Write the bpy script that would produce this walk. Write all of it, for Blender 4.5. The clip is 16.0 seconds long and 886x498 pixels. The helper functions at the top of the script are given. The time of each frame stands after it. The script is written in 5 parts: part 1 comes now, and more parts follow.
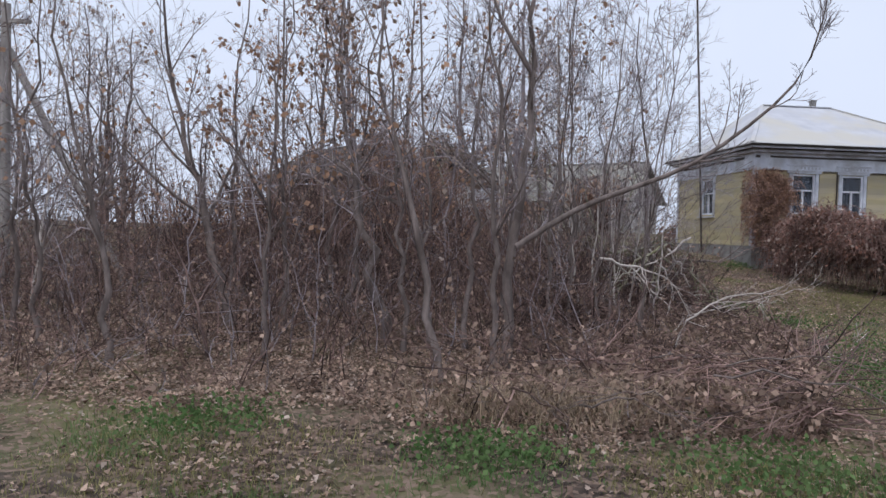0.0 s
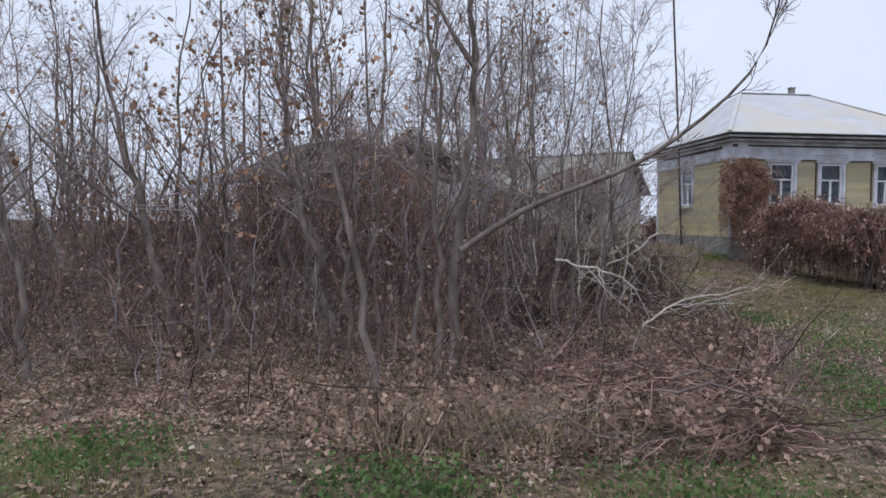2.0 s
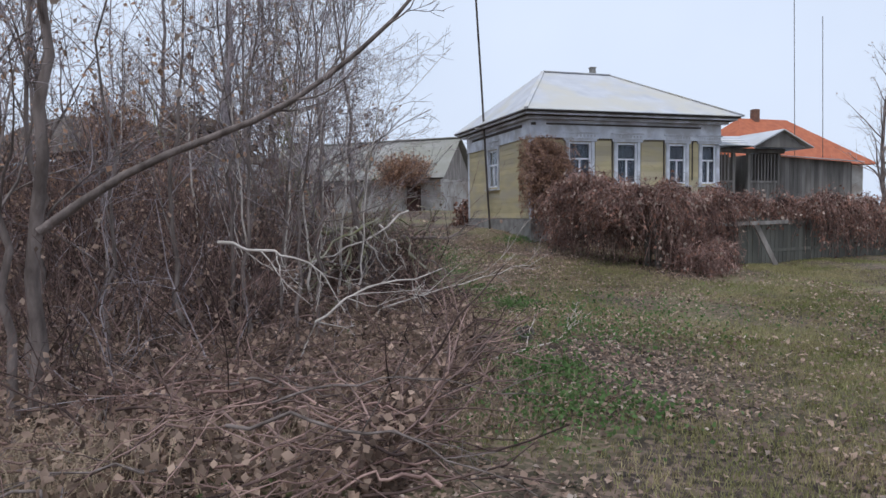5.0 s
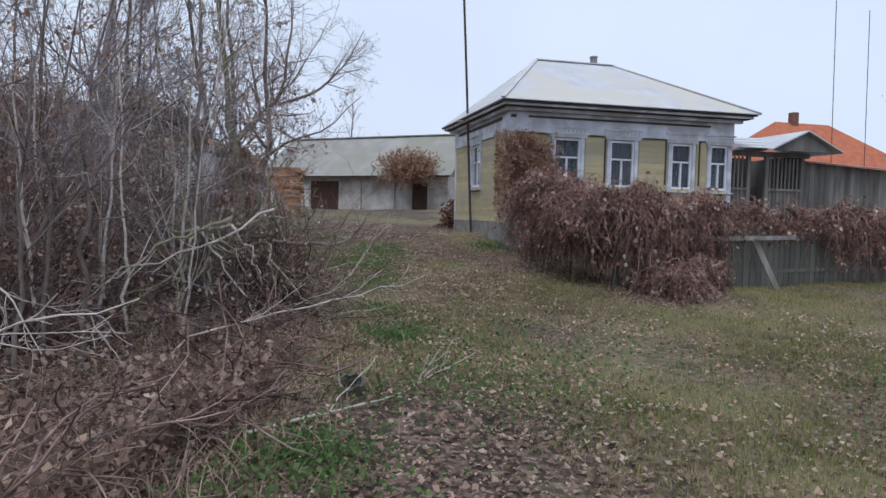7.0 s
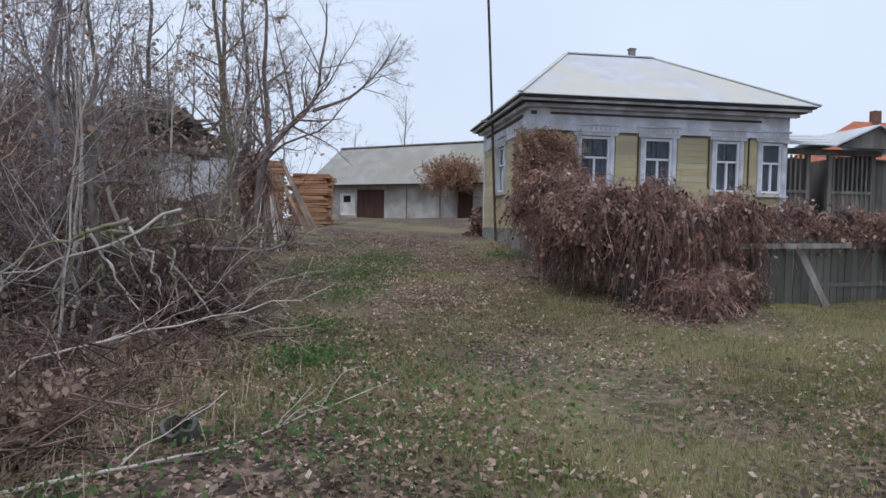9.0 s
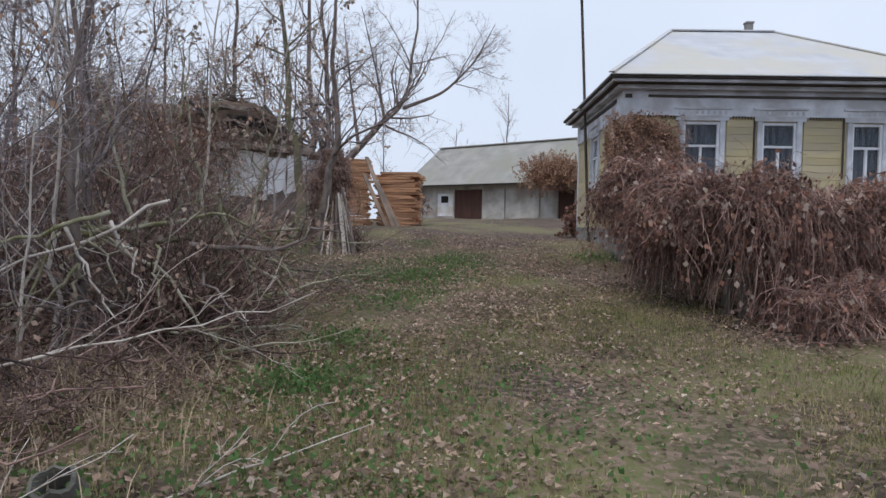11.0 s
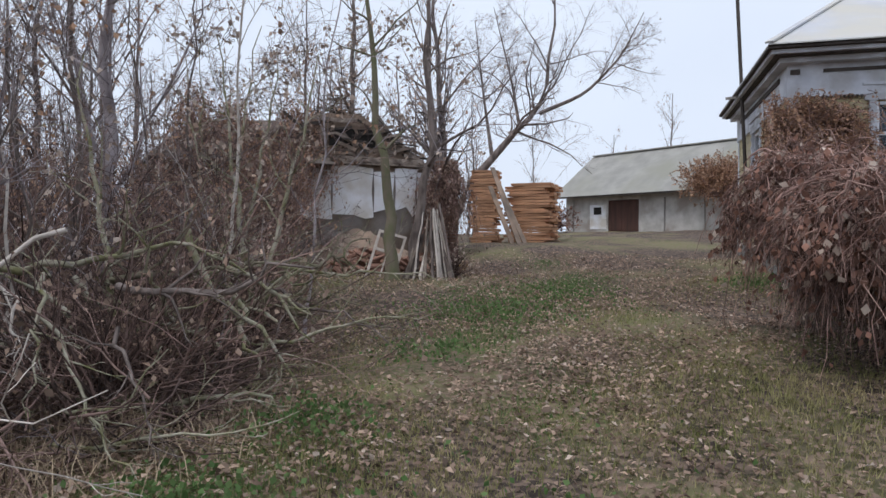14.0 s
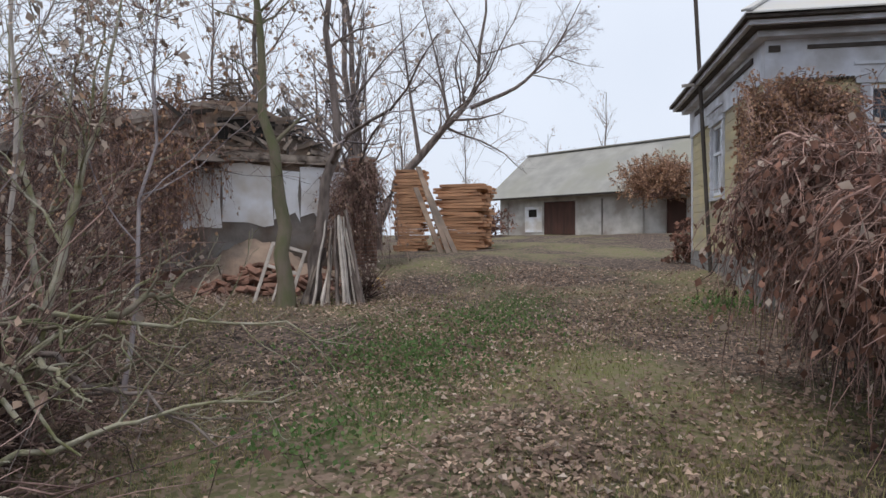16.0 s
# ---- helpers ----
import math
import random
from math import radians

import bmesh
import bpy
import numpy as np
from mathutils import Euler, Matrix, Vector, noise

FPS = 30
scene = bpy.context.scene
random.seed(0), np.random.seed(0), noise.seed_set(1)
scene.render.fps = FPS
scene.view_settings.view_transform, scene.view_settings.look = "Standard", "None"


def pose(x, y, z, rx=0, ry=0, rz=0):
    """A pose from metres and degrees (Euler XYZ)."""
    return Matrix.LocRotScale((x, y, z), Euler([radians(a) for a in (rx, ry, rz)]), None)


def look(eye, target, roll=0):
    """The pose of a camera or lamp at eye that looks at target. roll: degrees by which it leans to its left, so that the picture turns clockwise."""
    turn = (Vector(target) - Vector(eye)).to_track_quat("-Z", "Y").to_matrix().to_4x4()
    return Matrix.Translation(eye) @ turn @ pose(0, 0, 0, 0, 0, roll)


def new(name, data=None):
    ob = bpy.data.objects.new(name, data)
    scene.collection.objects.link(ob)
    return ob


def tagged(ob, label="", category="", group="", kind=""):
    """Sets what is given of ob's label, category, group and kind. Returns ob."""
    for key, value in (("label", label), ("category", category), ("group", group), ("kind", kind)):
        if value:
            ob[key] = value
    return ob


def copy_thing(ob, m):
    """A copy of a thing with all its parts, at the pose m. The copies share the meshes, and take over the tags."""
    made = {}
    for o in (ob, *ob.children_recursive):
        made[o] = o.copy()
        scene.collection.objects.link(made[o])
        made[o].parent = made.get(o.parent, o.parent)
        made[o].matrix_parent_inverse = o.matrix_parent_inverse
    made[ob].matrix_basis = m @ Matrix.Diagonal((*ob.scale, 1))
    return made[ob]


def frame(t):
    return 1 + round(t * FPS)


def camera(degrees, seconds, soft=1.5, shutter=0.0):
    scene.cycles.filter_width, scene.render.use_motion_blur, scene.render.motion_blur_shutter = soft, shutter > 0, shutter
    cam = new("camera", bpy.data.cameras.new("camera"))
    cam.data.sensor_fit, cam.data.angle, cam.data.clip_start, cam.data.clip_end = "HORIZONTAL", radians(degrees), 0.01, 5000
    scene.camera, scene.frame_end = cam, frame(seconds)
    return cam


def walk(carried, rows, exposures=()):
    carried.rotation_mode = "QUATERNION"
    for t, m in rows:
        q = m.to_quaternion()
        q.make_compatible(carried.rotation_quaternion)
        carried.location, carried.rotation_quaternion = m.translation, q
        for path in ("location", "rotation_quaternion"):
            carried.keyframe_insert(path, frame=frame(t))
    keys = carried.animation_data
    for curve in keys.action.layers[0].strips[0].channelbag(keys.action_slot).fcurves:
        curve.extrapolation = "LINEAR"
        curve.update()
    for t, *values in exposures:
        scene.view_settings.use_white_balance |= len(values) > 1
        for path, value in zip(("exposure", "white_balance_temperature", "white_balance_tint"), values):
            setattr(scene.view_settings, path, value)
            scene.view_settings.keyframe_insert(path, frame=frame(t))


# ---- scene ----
# the camera: seconds, place in metres, turn in degrees
cam = camera(66.0, 16.0, soft=1.5)
PATH = [
    (0.0, 0.000, 0.000, 1.600, 88.44, -1.59, -0.01),
    (0.5, 0.244, 0.352, 1.663, 88.50, -1.36, -1.03),
    (1.0, 0.509, 0.439, 1.700, 87.76, -1.58, -1.34),
    (1.5, 0.581, 0.461, 1.730, 87.60, -0.93, -1.22),
    (2.0, 0.546, 0.448, 1.731, 87.81, -0.52, -0.72),
    (2.5, 0.766, 0.414, 1.700, 87.94, -0.13, -0.87),
    (3.0, 1.070, 0.529, 1.659, 87.99, -0.08, -2.89),
    (3.5, 1.453, 0.928, 1.678, 87.69, 0.40, -6.19),
    (4.0, 1.945, 1.036, 1.625, 87.45, 1.07, -8.31),
    (4.5, 2.365, 1.569, 1.595, 87.35, 0.05, -10.39),
    (5.0, 2.677, 2.031, 1.534, 87.09, 0.67, -12.42),
    (7.5, 5.622, 4.097, 1.597, 87.01, -1.61, -7.28),
    (8.0, 6.044, 4.390, 1.595, 87.26, -1.41, -5.42),
    (10.5, 7.153, 5.955, 1.381, 87.95, -1.34, 2.50),
    (11.0, 7.319, 6.362, 1.446, 87.78, -1.12, 6.30),
    (11.5, 7.439, 6.671, 1.464, 87.63, -0.60, 10.29),
    (12.0, 7.558, 6.995, 1.519, 88.07, -0.11, 14.30),
    (12.5, 7.808, 7.306, 1.548, 88.61, 1.75, 18.38),
    (13.0, 7.986, 7.576, 1.553, 88.67, 1.73, 19.66),
    (13.5, 8.075, 8.080, 1.534, 88.62, 1.05, 19.67),
    (14.0, 8.087, 8.731, 1.571, 88.70, -0.13, 20.44),
    (14.5, 8.006, 9.374, 1.596, 88.53, -0.16, 22.42),
    (15.0, 7.986, 9.774, 1.619, 88.36, -0.33, 23.22),
    (15.5, 7.777, 10.601, 1.724, 88.43, -0.75, 18.48),
    (16.0, 7.642, 11.078, 1.742, 88.79, 0.37, 14.99),
]

walk(cam, [(t, pose(x, y, z, rx, ry, rz)) for t, x, y, z, rx, ry, rz in PATH],
     exposures=[(0.0, 0.0, 6250, 15), (5.0, 0.0, 6150, 12), (8.0, 0.0, 6050, 12), (11.0, 0.0, 6300, 12), (13.0, 0.08, 6300, 12), (16.0, 0.1, 6600, 12)])

# ---- light: a bright overcast autumn day ----
world = bpy.data.worlds.new("overcast_sky")
scene.world = world
world.use_nodes = True
wn, wl = world.node_tree.nodes, world.node_tree.links
wn.clear()
sky = wn.new("ShaderNodeTexSky")
sky.sky_type, sky.sun_disc = "NISHITA", False
sky.sun_elevation, sky.sun_rotation = radians(65), radians(209)
sky.air_density, sky.dust_density, sky.ozone_density = 1.0, 4.0, 1.0
cloud_noise = wn.new("ShaderNodeTexNoise")
cloud_noise.inputs["Scale"].default_value, cloud_noise.inputs["Detail"].default_value = 2.2, 4.0
cloud_ramp = wn.new("ShaderNodeMapRange")
cloud_ramp.inputs["From Min"].default_value, cloud_ramp.inputs["From Max"].default_value = 0.3, 0.7
cloud_ramp.inputs["To Min"].default_value, cloud_ramp.inputs["To Max"].default_value = 0.86, 1.0
cloud = wn.new("ShaderNodeBackground")
cloud.inputs["Color"].default_value, cloud.inputs["Strength"].default_value = (0.79, 0.875, 1.0, 1), 0.97
clear = wn.new("ShaderNodeBackground")
clear.inputs["Strength"].default_value = 0.12
mixer, wout = wn.new("ShaderNodeMixShader"), wn.new("ShaderNodeOutputWorld")
wl.new(cloud_noise.outputs["Fac"], cloud_ramp.inputs["Value"])
wl.new(cloud_ramp.outputs["Result"], mixer.inputs["Fac"])
wl.new(sky.outputs["Color"], clear.inputs["Color"])
wl.new(clear.outputs["Background"], mixer.inputs[1])
wl.new(cloud.outputs["Background"], mixer.inputs[2])
wl.new(mixer.outputs["Shader"], wout.inputs["Surface"])

sun_data = bpy.data.lights.new("sun", "SUN")
sun_data.energy, sun_data.angle, sun_data.color = 1.5, radians(18), (1.0, 0.98, 0.95)
sun = new("sun", sun_data)
sun.matrix_world = look((-4, -4, 40), (5, 12, 0))


# ---- materials ----
def material(name, base, second=None, scale=4.0, rough=0.85, bump=0.3, bump_scale=40.0, island=0.0, contrast=(0.35, 0.65), third=None, third_scale=0.6, stretch=(1, 1, 1), metal=0.0, rand=0.0, cells=None, thin=0.0):
    m = bpy.data.materials.new(name)
    m.use_nodes = True
    n, l = m.node_tree.nodes, m.node_tree.links
    b = n["Principled BSDF"]
    b.inputs["Roughness"].default_value = rough
    b.inputs["Metallic"].default_value = metal
    b.inputs["Specular IOR Level"].default_value = 0.25
    tc, mp = n.new("ShaderNodeTexCoord"), n.new("ShaderNodeMapping")
    mp.inputs["Scale"].default_value = stretch
    l.new(tc.outputs["Object"], mp.inputs["Vector"])

    def noise_mix(a, c, s, lo, hi, detail=6.0):
        t, r, x = n.new("ShaderNodeTexNoise"), n.new("ShaderNodeMapRange"), n.new("ShaderNodeMix")
        t.inputs["Scale"].default_value, t.inputs["Detail"].default_value = s, detail
        r.inputs["From Min"].default_value, r.inputs["From Max"].default_value = lo, hi
        x.data_type = "RGBA"
        l.new(mp.outputs["Vector"], t.inputs["Vector"])
        l.new(t.outputs["Fac"], r.inputs["Value"])
        l.new(r.outputs["Result"], x.inputs["Factor"])
        for side, v in ((6, a), (7, c)):
            if isinstance(v, tuple):
                x.inputs[side].default_value = (*v, 1)
            else:
                l.new(v, x.inputs[side])
        return x.outputs[2]

    col = noise_mix(base, second or tuple(0.7 * c for c in base), scale, *contrast)
    if third:
        col = noise_mix(col, third, third_scale, 0.45, 0.62)
    if cells:
        vo, sep, r3, x3 = n.new("ShaderNodeTexVoronoi"), n.new("ShaderNodeSeparateColor"), n.new("ShaderNodeMapRange"), n.new("ShaderNodeMix")
        vo.inputs["Scale"].default_value = cells[0]
        r3.inputs["From Min"].default_value, r3.inputs["From Max"].default_value = 0.35, 0.95
        x3.data_type = "RGBA"
        l.new(mp.outputs["Vector"], vo.inputs["Vector"])
        l.new(vo.outputs["Color"], sep.inputs["Color"])
        l.new(sep.outputs["Red"], r3.inputs["Value"])
        l.new(r3.outputs["Result"], x3.inputs["Factor"])
        l.new(col, x3.inputs[6])
        x3.inputs[7].default_value = (*cells[1], 1)
        col = x3.outputs[2]
    if island or rand:
        hsv, r2 = n.new("ShaderNodeHueSaturation"), n.new("ShaderNodeMapRange")
        amount = island or rand
        r2.inputs["To Min"].default_value, r2.inputs["To Max"].default_value = 1 - amount, 1 + amount
        if island:
            l.new(n.new("ShaderNodeNewGeometry").outputs["Random Per Island"], r2.inputs["Value"])
        else:
            l.new(n.new("ShaderNodeObjectInfo").outputs["Random"], r2.inputs["Value"])
        l.new(r2.outputs["Result"], hsv.inputs["Value"])
        l.new(col, hsv.inputs["Color"])
        col = hsv.outputs["Color"]
    l.new(col, b.inputs["Base Color"])
    if bump:
        t, bp = n.new("ShaderNodeTexNoise"), n.new("ShaderNodeBump")
        t.inputs["Scale"].default_value, t.inputs["Detail"].default_value = bump_scale, 5.0
        bp.inputs["Strength"].default_value, bp.inputs["Distance"].default_value = bump, 0.02
        l.new(mp.outputs["Vector"], t.inputs["Vector"])
        l.new(t.outputs["Fac"], bp.inputs["Height"])
        l.new(bp.outputs["Normal"], b.inputs["Normal"])
    if thin:
        tr, ms = n.new("ShaderNodeBsdfTranslucent"), n.new("ShaderNodeMixShader")
        ms.inputs["Fac"].default_value = thin
        l.new(col, tr.inputs["Color"])
        l.new(b.outputs["BSDF"], ms.inputs[1])
        l.new(tr.outputs["BSDF"], ms.inputs[2])
        l.new(ms.outputs["Shader"], n["Material Output"].inputs["Surface"])
    return m


M_GROUND = material("leafy_soil", (0.075, 0.056, 0.045), (0.026, 0.019, 0.016), 5.0, 0.95, 0.7, 30, third=(0.14, 0.14, 0.06), third_scale=0.45, cells=(22.0, (0.21, 0.15, 0.115)))
M_LEAF = material("dry_leaf", (0.45, 0.33, 0.255), (0.19, 0.13, 0.10), 3.0, 0.8, 0, island=0.65, thin=0.4)
M_LEAF_PALE = material("pale_dry_leaf", (0.56, 0.47, 0.40), (0.38, 0.29, 0.235), 3.0, 0.8, 0, island=0.4, thin=0.4)
M_LEAF_RUST = material("rust_leaf", (0.37, 0.20, 0.148), (0.12, 0.065, 0.05), 3.0, 0.8, 0, island=0.65, thin=0.4)
M_GRASS = material("autumn_grass", (0.19, 0.205, 0.072), (0.37, 0.315, 0.17), 1.2, 0.8, 0, island=0.45, thin=0.4)
M_STRAW = material("straw", (0.36, 0.28, 0.19), (0.22, 0.16, 0.11), 2.0, 0.8, 0, island=0.35)
M_HERB = material("green_herb", (0.085, 0.165, 0.05), (0.15, 0.22, 0.085), 3.0, 0.7, 0, island=0.35, thin=0.4)
M_BARK = material("grey_bark", (0.25, 0.205, 0.187), (0.105, 0.084, 0.075), 9.0, 0.95, 0.7, 60, stretch=(1, 1, 0.35))
M_BARK_MOSS = material("mossy_bark", (0.20, 0.165, 0.13), (0.135, 0.14, 0.075), 7.0, 0.95, 0.7, 60, stretch=(1, 1, 0.35))
M_TWIG = material("brown_twig", (0.28, 0.187, 0.162), (0.07, 0.047, 0.042), 3.0, 0.9, 0, island=0.7)
M_TWIG_GREY = material("grey_twig", (0.38, 0.335, 0.345), (0.19, 0.162, 0.168), 3.0, 0.9, 0, island=0.5)
M_TWIG_PALE = material("pale_dead_branch", (0.62, 0.56, 0.51), (0.42, 0.37, 0.33), 6.0, 0.9, 0.3, 60, island=0.2)
M_LICHEN = material("lichen_branch", (0.40, 0.37, 0.30), (0.19, 0.185, 0.09), 7.0, 0.95, 0.5, 60)
M_VINE = material("dry_vine", (0.40, 0.265, 0.225), (0.12, 0.07, 0.062), 3.0, 0.9, 0, island=0.65)
M_YELLOW = material("faded_yellow_paint", (0.55, 0.475, 0.285), (0.46, 0.395, 0.24), 2.5, 0.8, 0.25, 30, third=(0.45, 0.395, 0.29), third_scale=1.3, stretch=(0.5, 1, 2), rand=0.1)
M_WHITE = material("weathered_white_paint", (0.73, 0.755, 0.81), (0.54, 0.56, 0.62), 3.0, 0.75, 0.2, 30, third=(0.45, 0.45, 0.47), third_scale=1.8)
M_SASH = material("white_sash_paint", (0.82, 0.84, 0.88), (0.70, 0.72, 0.77), 4.0, 0.6, 0.15, 40)
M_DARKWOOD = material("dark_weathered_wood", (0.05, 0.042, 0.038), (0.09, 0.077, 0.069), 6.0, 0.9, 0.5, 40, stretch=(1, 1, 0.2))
M_GREYWOOD = material("grey_weathered_wood", (0.36, 0.335, 0.31), (0.20, 0.18, 0.165), 5.0, 0.9, 0.5, 40, stretch=(1, 1, 0.15), rand=0.2)
M_SLATE = material("grey_slate_sheet", (0.54, 0.55, 0.58), (0.44, 0.45, 0.48), 1.5, 0.75, 0.2, 14, third=(0.52, 0.50, 0.45), third_scale=0.7)
M_BARNROOF = material("barn_slate", (0.34, 0.33, 0.305), (0.26, 0.255, 0.235), 1.2, 0.8, 0.3, 14, third=(0.27, 0.265, 0.225), third_scale=0.35)
M_REDROOF = material("orange_tile_roof", (0.46, 0.15, 0.075), (0.36, 0.11, 0.06), 3.0, 0.8, 0.3, 20)
M_BRICK = material("brick", (0.27, 0.145, 0.105), (0.15, 0.09, 0.07), 6.0, 0.9, 0.4, 40, rand=0.25)
M_PLASTER = material("whitewashed_plaster", (0.88, 0.89, 0.92), (0.78, 0.79, 0.82), 1.8, 0.9, 0.3, 25, third=(0.62, 0.58, 0.53), third_scale=1.1)
M_WHITEWASH = material("dirty_whitewash", (0.58, 0.56, 0.53), (0.42, 0.40, 0.37), 2.0, 0.9, 0.3, 25, third=(0.33, 0.29, 0.255), third_scale=0.8)
M_BROWNDOOR = material("brown_door_paint", (0.10, 0.05, 0.04), (0.07, 0.04, 0.032), 5.0, 0.8, 0.3, 30, stretch=(1, 1, 0.2))
M_ORANGEWOOD = material("stacked_board_wood", (0.55, 0.31, 0.18), (0.40, 0.22, 0.135), 3.0, 0.9, 0.4, 30, rand=0.3)
# near-black colour standing for the shade inside openings
M_SHADE_FILL = material("opening_shade_fill", (0.02, 0.018, 0.017), (0.03, 0.027, 0.025), 3.0, 1.0, 0)
M_CONCRETE = material("old_concrete", (0.30, 0.29, 0.275), (0.20, 0.19, 0.18), 4.0, 0.95, 0.4, 40)
M_METAL = material("rusty_steel", (0.11, 0.09, 0.085), (0.075, 0.06, 0.055), 10.0, 0.6, 0.2, 60, metal=0.4)
# net curtain, with the dim room's shade put into its blue-black colour
M_CURTAIN_DIM = material("curtain_with_room_shade", (0.085, 0.105, 0.14), (0.02, 0.024, 0.03), 5.0, 0.9, 0.1, 20, stretch=(3, 3, 0.6))
M_PORCH = material("porch_wood", (0.23, 0.215, 0.20), (0.13, 0.12, 0.11), 5.0, 0.9, 0.5, 40, stretch=(1, 1, 0.15), rand=0.2)
M_FENCE = material("dark_fence_wood", (0.14, 0.14, 0.12), (0.085, 0.08, 0.07), 5.0, 0.9, 0.5, 40, stretch=(1, 1, 0.15), rand=0.25)
M_LEAF_TAN = material("tan_leaf", (0.50, 0.32, 0.21), (0.30, 0.175, 0.115), 3.0, 0.8, 0, island=0.5, thin=0.4)
M_RUINWALL = material("stained_clay_wall", (0.19, 0.15, 0.12), (0.11, 0.085, 0.07), 3.0, 0.95, 0.5, 20, third=(0.27, 0.25, 0.235), third_scale=0.9)
M_FALLEN = material("rotten_lath", (0.30, 0.25, 0.21), (0.10, 0.08, 0.07), 5.0, 0.95, 0.3, 30, island=0.5)
M_CLAY = material("weathered_clay", (0.36, 0.265, 0.20), (0.22, 0.16, 0.125), 2.5, 0.95, 0.5, 25, third=(0.15, 0.12, 0.10), third_scale=1.2)
M_RUINROOF = material("rotten_roof", (0.15, 0.125, 0.11), (0.085, 0.07, 0.06), 2.0, 0.95, 0.6, 12)
M_YELLOWBLOCK = material("yellow_wooden_block", (0.55, 0.36, 0.13), (0.42, 0.27, 0.10), 6.0, 0.8, 0.2, 40)
M_GLASS = bpy.data.materials.new("window_glass")
M_GLASS.use_nodes = True
_g = M_GLASS.node_tree.nodes["Principled BSDF"]
_g.inputs["Base Color"].default_value = (0.95, 0.97, 1, 1)
_g.inputs["Roughness"].default_value = 0.03
_g.inputs["Transmission Weight"].default_value = 1.0
_g.inputs["IOR"].default_value = 1.3


# ---- mesh helpers ----
def np_mesh(name, verts, faces, mat, smooth=False):
    verts, faces = np.asarray(verts, float), np.asarray(faces, int)
    me = bpy.data.meshes.new(name)
    k = faces.shape[1]
    me.vertices.add(len(verts))
    me.vertices.foreach_set("co", verts.ravel())
    me.loops.add(faces.size)
    me.loops.foreach_set("vertex_index", faces.ravel().astype(np.int32))
    me.polygons.add(len(faces))
    me.polygons.foreach_set("loop_start", np.arange(0, faces.size, k, dtype=np.int32))
    if smooth:
        me.polygons.foreach_set("use_smooth", np.ones(len(faces), bool))
    me.update(calc_edges=True)
    me.materials.append(mat)
    return me


def part(name, data, mat, parent=None, label=""):
    """Links a bmesh or a mesh as one object under a thing or a part."""
    if isinstance(data, bmesh.types.BMesh):
        me = bpy.data.meshes.new(name)
        bmesh.ops.recalc_face_normals(data, faces=data.faces)
        data.to_mesh(me)
        data.free()
        me.materials.append(mat)
        data = me
    ob = new(name, data)
    ob.parent = parent
    return tagged(ob, label)


def thing(name, m, label, category, group="", kind=""):
    ob = new(name)
    ob.matrix_world = m
    return tagged(ob, label, category, group, kind)


def box(bm, x0, x1, y0, y1, z0, z1, m=None):
    c = Matrix.Translation(((x0 + x1) / 2, (y0 + y1) / 2, (z0 + z1) / 2)) @ Matrix.Diagonal((abs(x1 - x0), abs(y1 - y0), abs(z1 - z0), 1))
    bmesh.ops.create_cube(bm, size=1, matrix=(m @ c) if m else c)
    return bm


def boxm(*a, m=None):
    return box(bmesh.new(), *a, m=m)


def bevelled(bm, w=0.006):
    bmesh.ops.bevel(bm, geom=list(bm.edges), offset=w, segments=1, affect="EDGES")
    return bm


def beam(bm, a, b, w, h):
    """A squared timber from a to b."""
    a, b = Vector(a), Vector(b)
    d = b - a
    q = d.to_track_quat("X", "Z").to_matrix().to_4x4()
    return box(bm, 0, d.length, -w / 2, w / 2, -h / 2, h / 2, Matrix.Translation(a) @ q)


def poly(bm, pts, depth, axis):
    """A prism: the outline pts pushed by depth along axis."""
    lo = [bm.verts.new(p) for p in pts]
    hi = [bm.verts.new(Vector(p) + Vector(axis) * depth) for p in pts]
    bm.faces.new(lo)
    bm.faces.new(hi[::-1])
    for i in range(len(pts)):
        j = (i + 1) % len(pts)
        bm.faces.new((lo[i], lo[j], hi[j], hi[i]))
    return bm


# ---- the lie of the land ----
LEVELS = np.array([(0, 0, .05), (2.7, 2, 0), (6, 4.4, .02), (7.3, 6.4, -.05), (8, 9.4, .05), (7.6, 11, .17), (0, 7.5, .02), (-8, 7, -.1),
                   (-6, 20, .5), (8.3, 16.8, .5), (14.2, 16.9, .3), (20, 15, .2), (3.6, 27.5, 1.3), (2.6, 20.8, .75), (4.6, 46, 1.68), (10, 40, 1.75),
                   (12, 24, 1.15), (0, -10, -.2), (14, 5, 0), (6, 34, 1.5), (-10, 40, 1.5), (25, 30, 1.0), (4, 13.5, .25)])


def level(x, y):
    x, y = np.asarray(x, float), np.asarray(y, float)
    w = 1 / ((x[..., None] - LEVELS[:, 0]) ** 2 + (y[..., None] - LEVELS[:, 1]) ** 2 + 1.5) ** 1.5
    return (w * LEVELS[:, 2]).sum(-1) / w.sum(-1)


def lvl(x, y):
    return float(level(np.array([x]), np.array([y]))[0])


def bumps(x, y):
    return 0.025 * np.sin(1.9 * x + 0.7 * y) * np.sin(1.3 * y - 0.4 * x) + 0.015 * np.sin(4.3 * x + 1.0) * np.sin(3.7 * y)


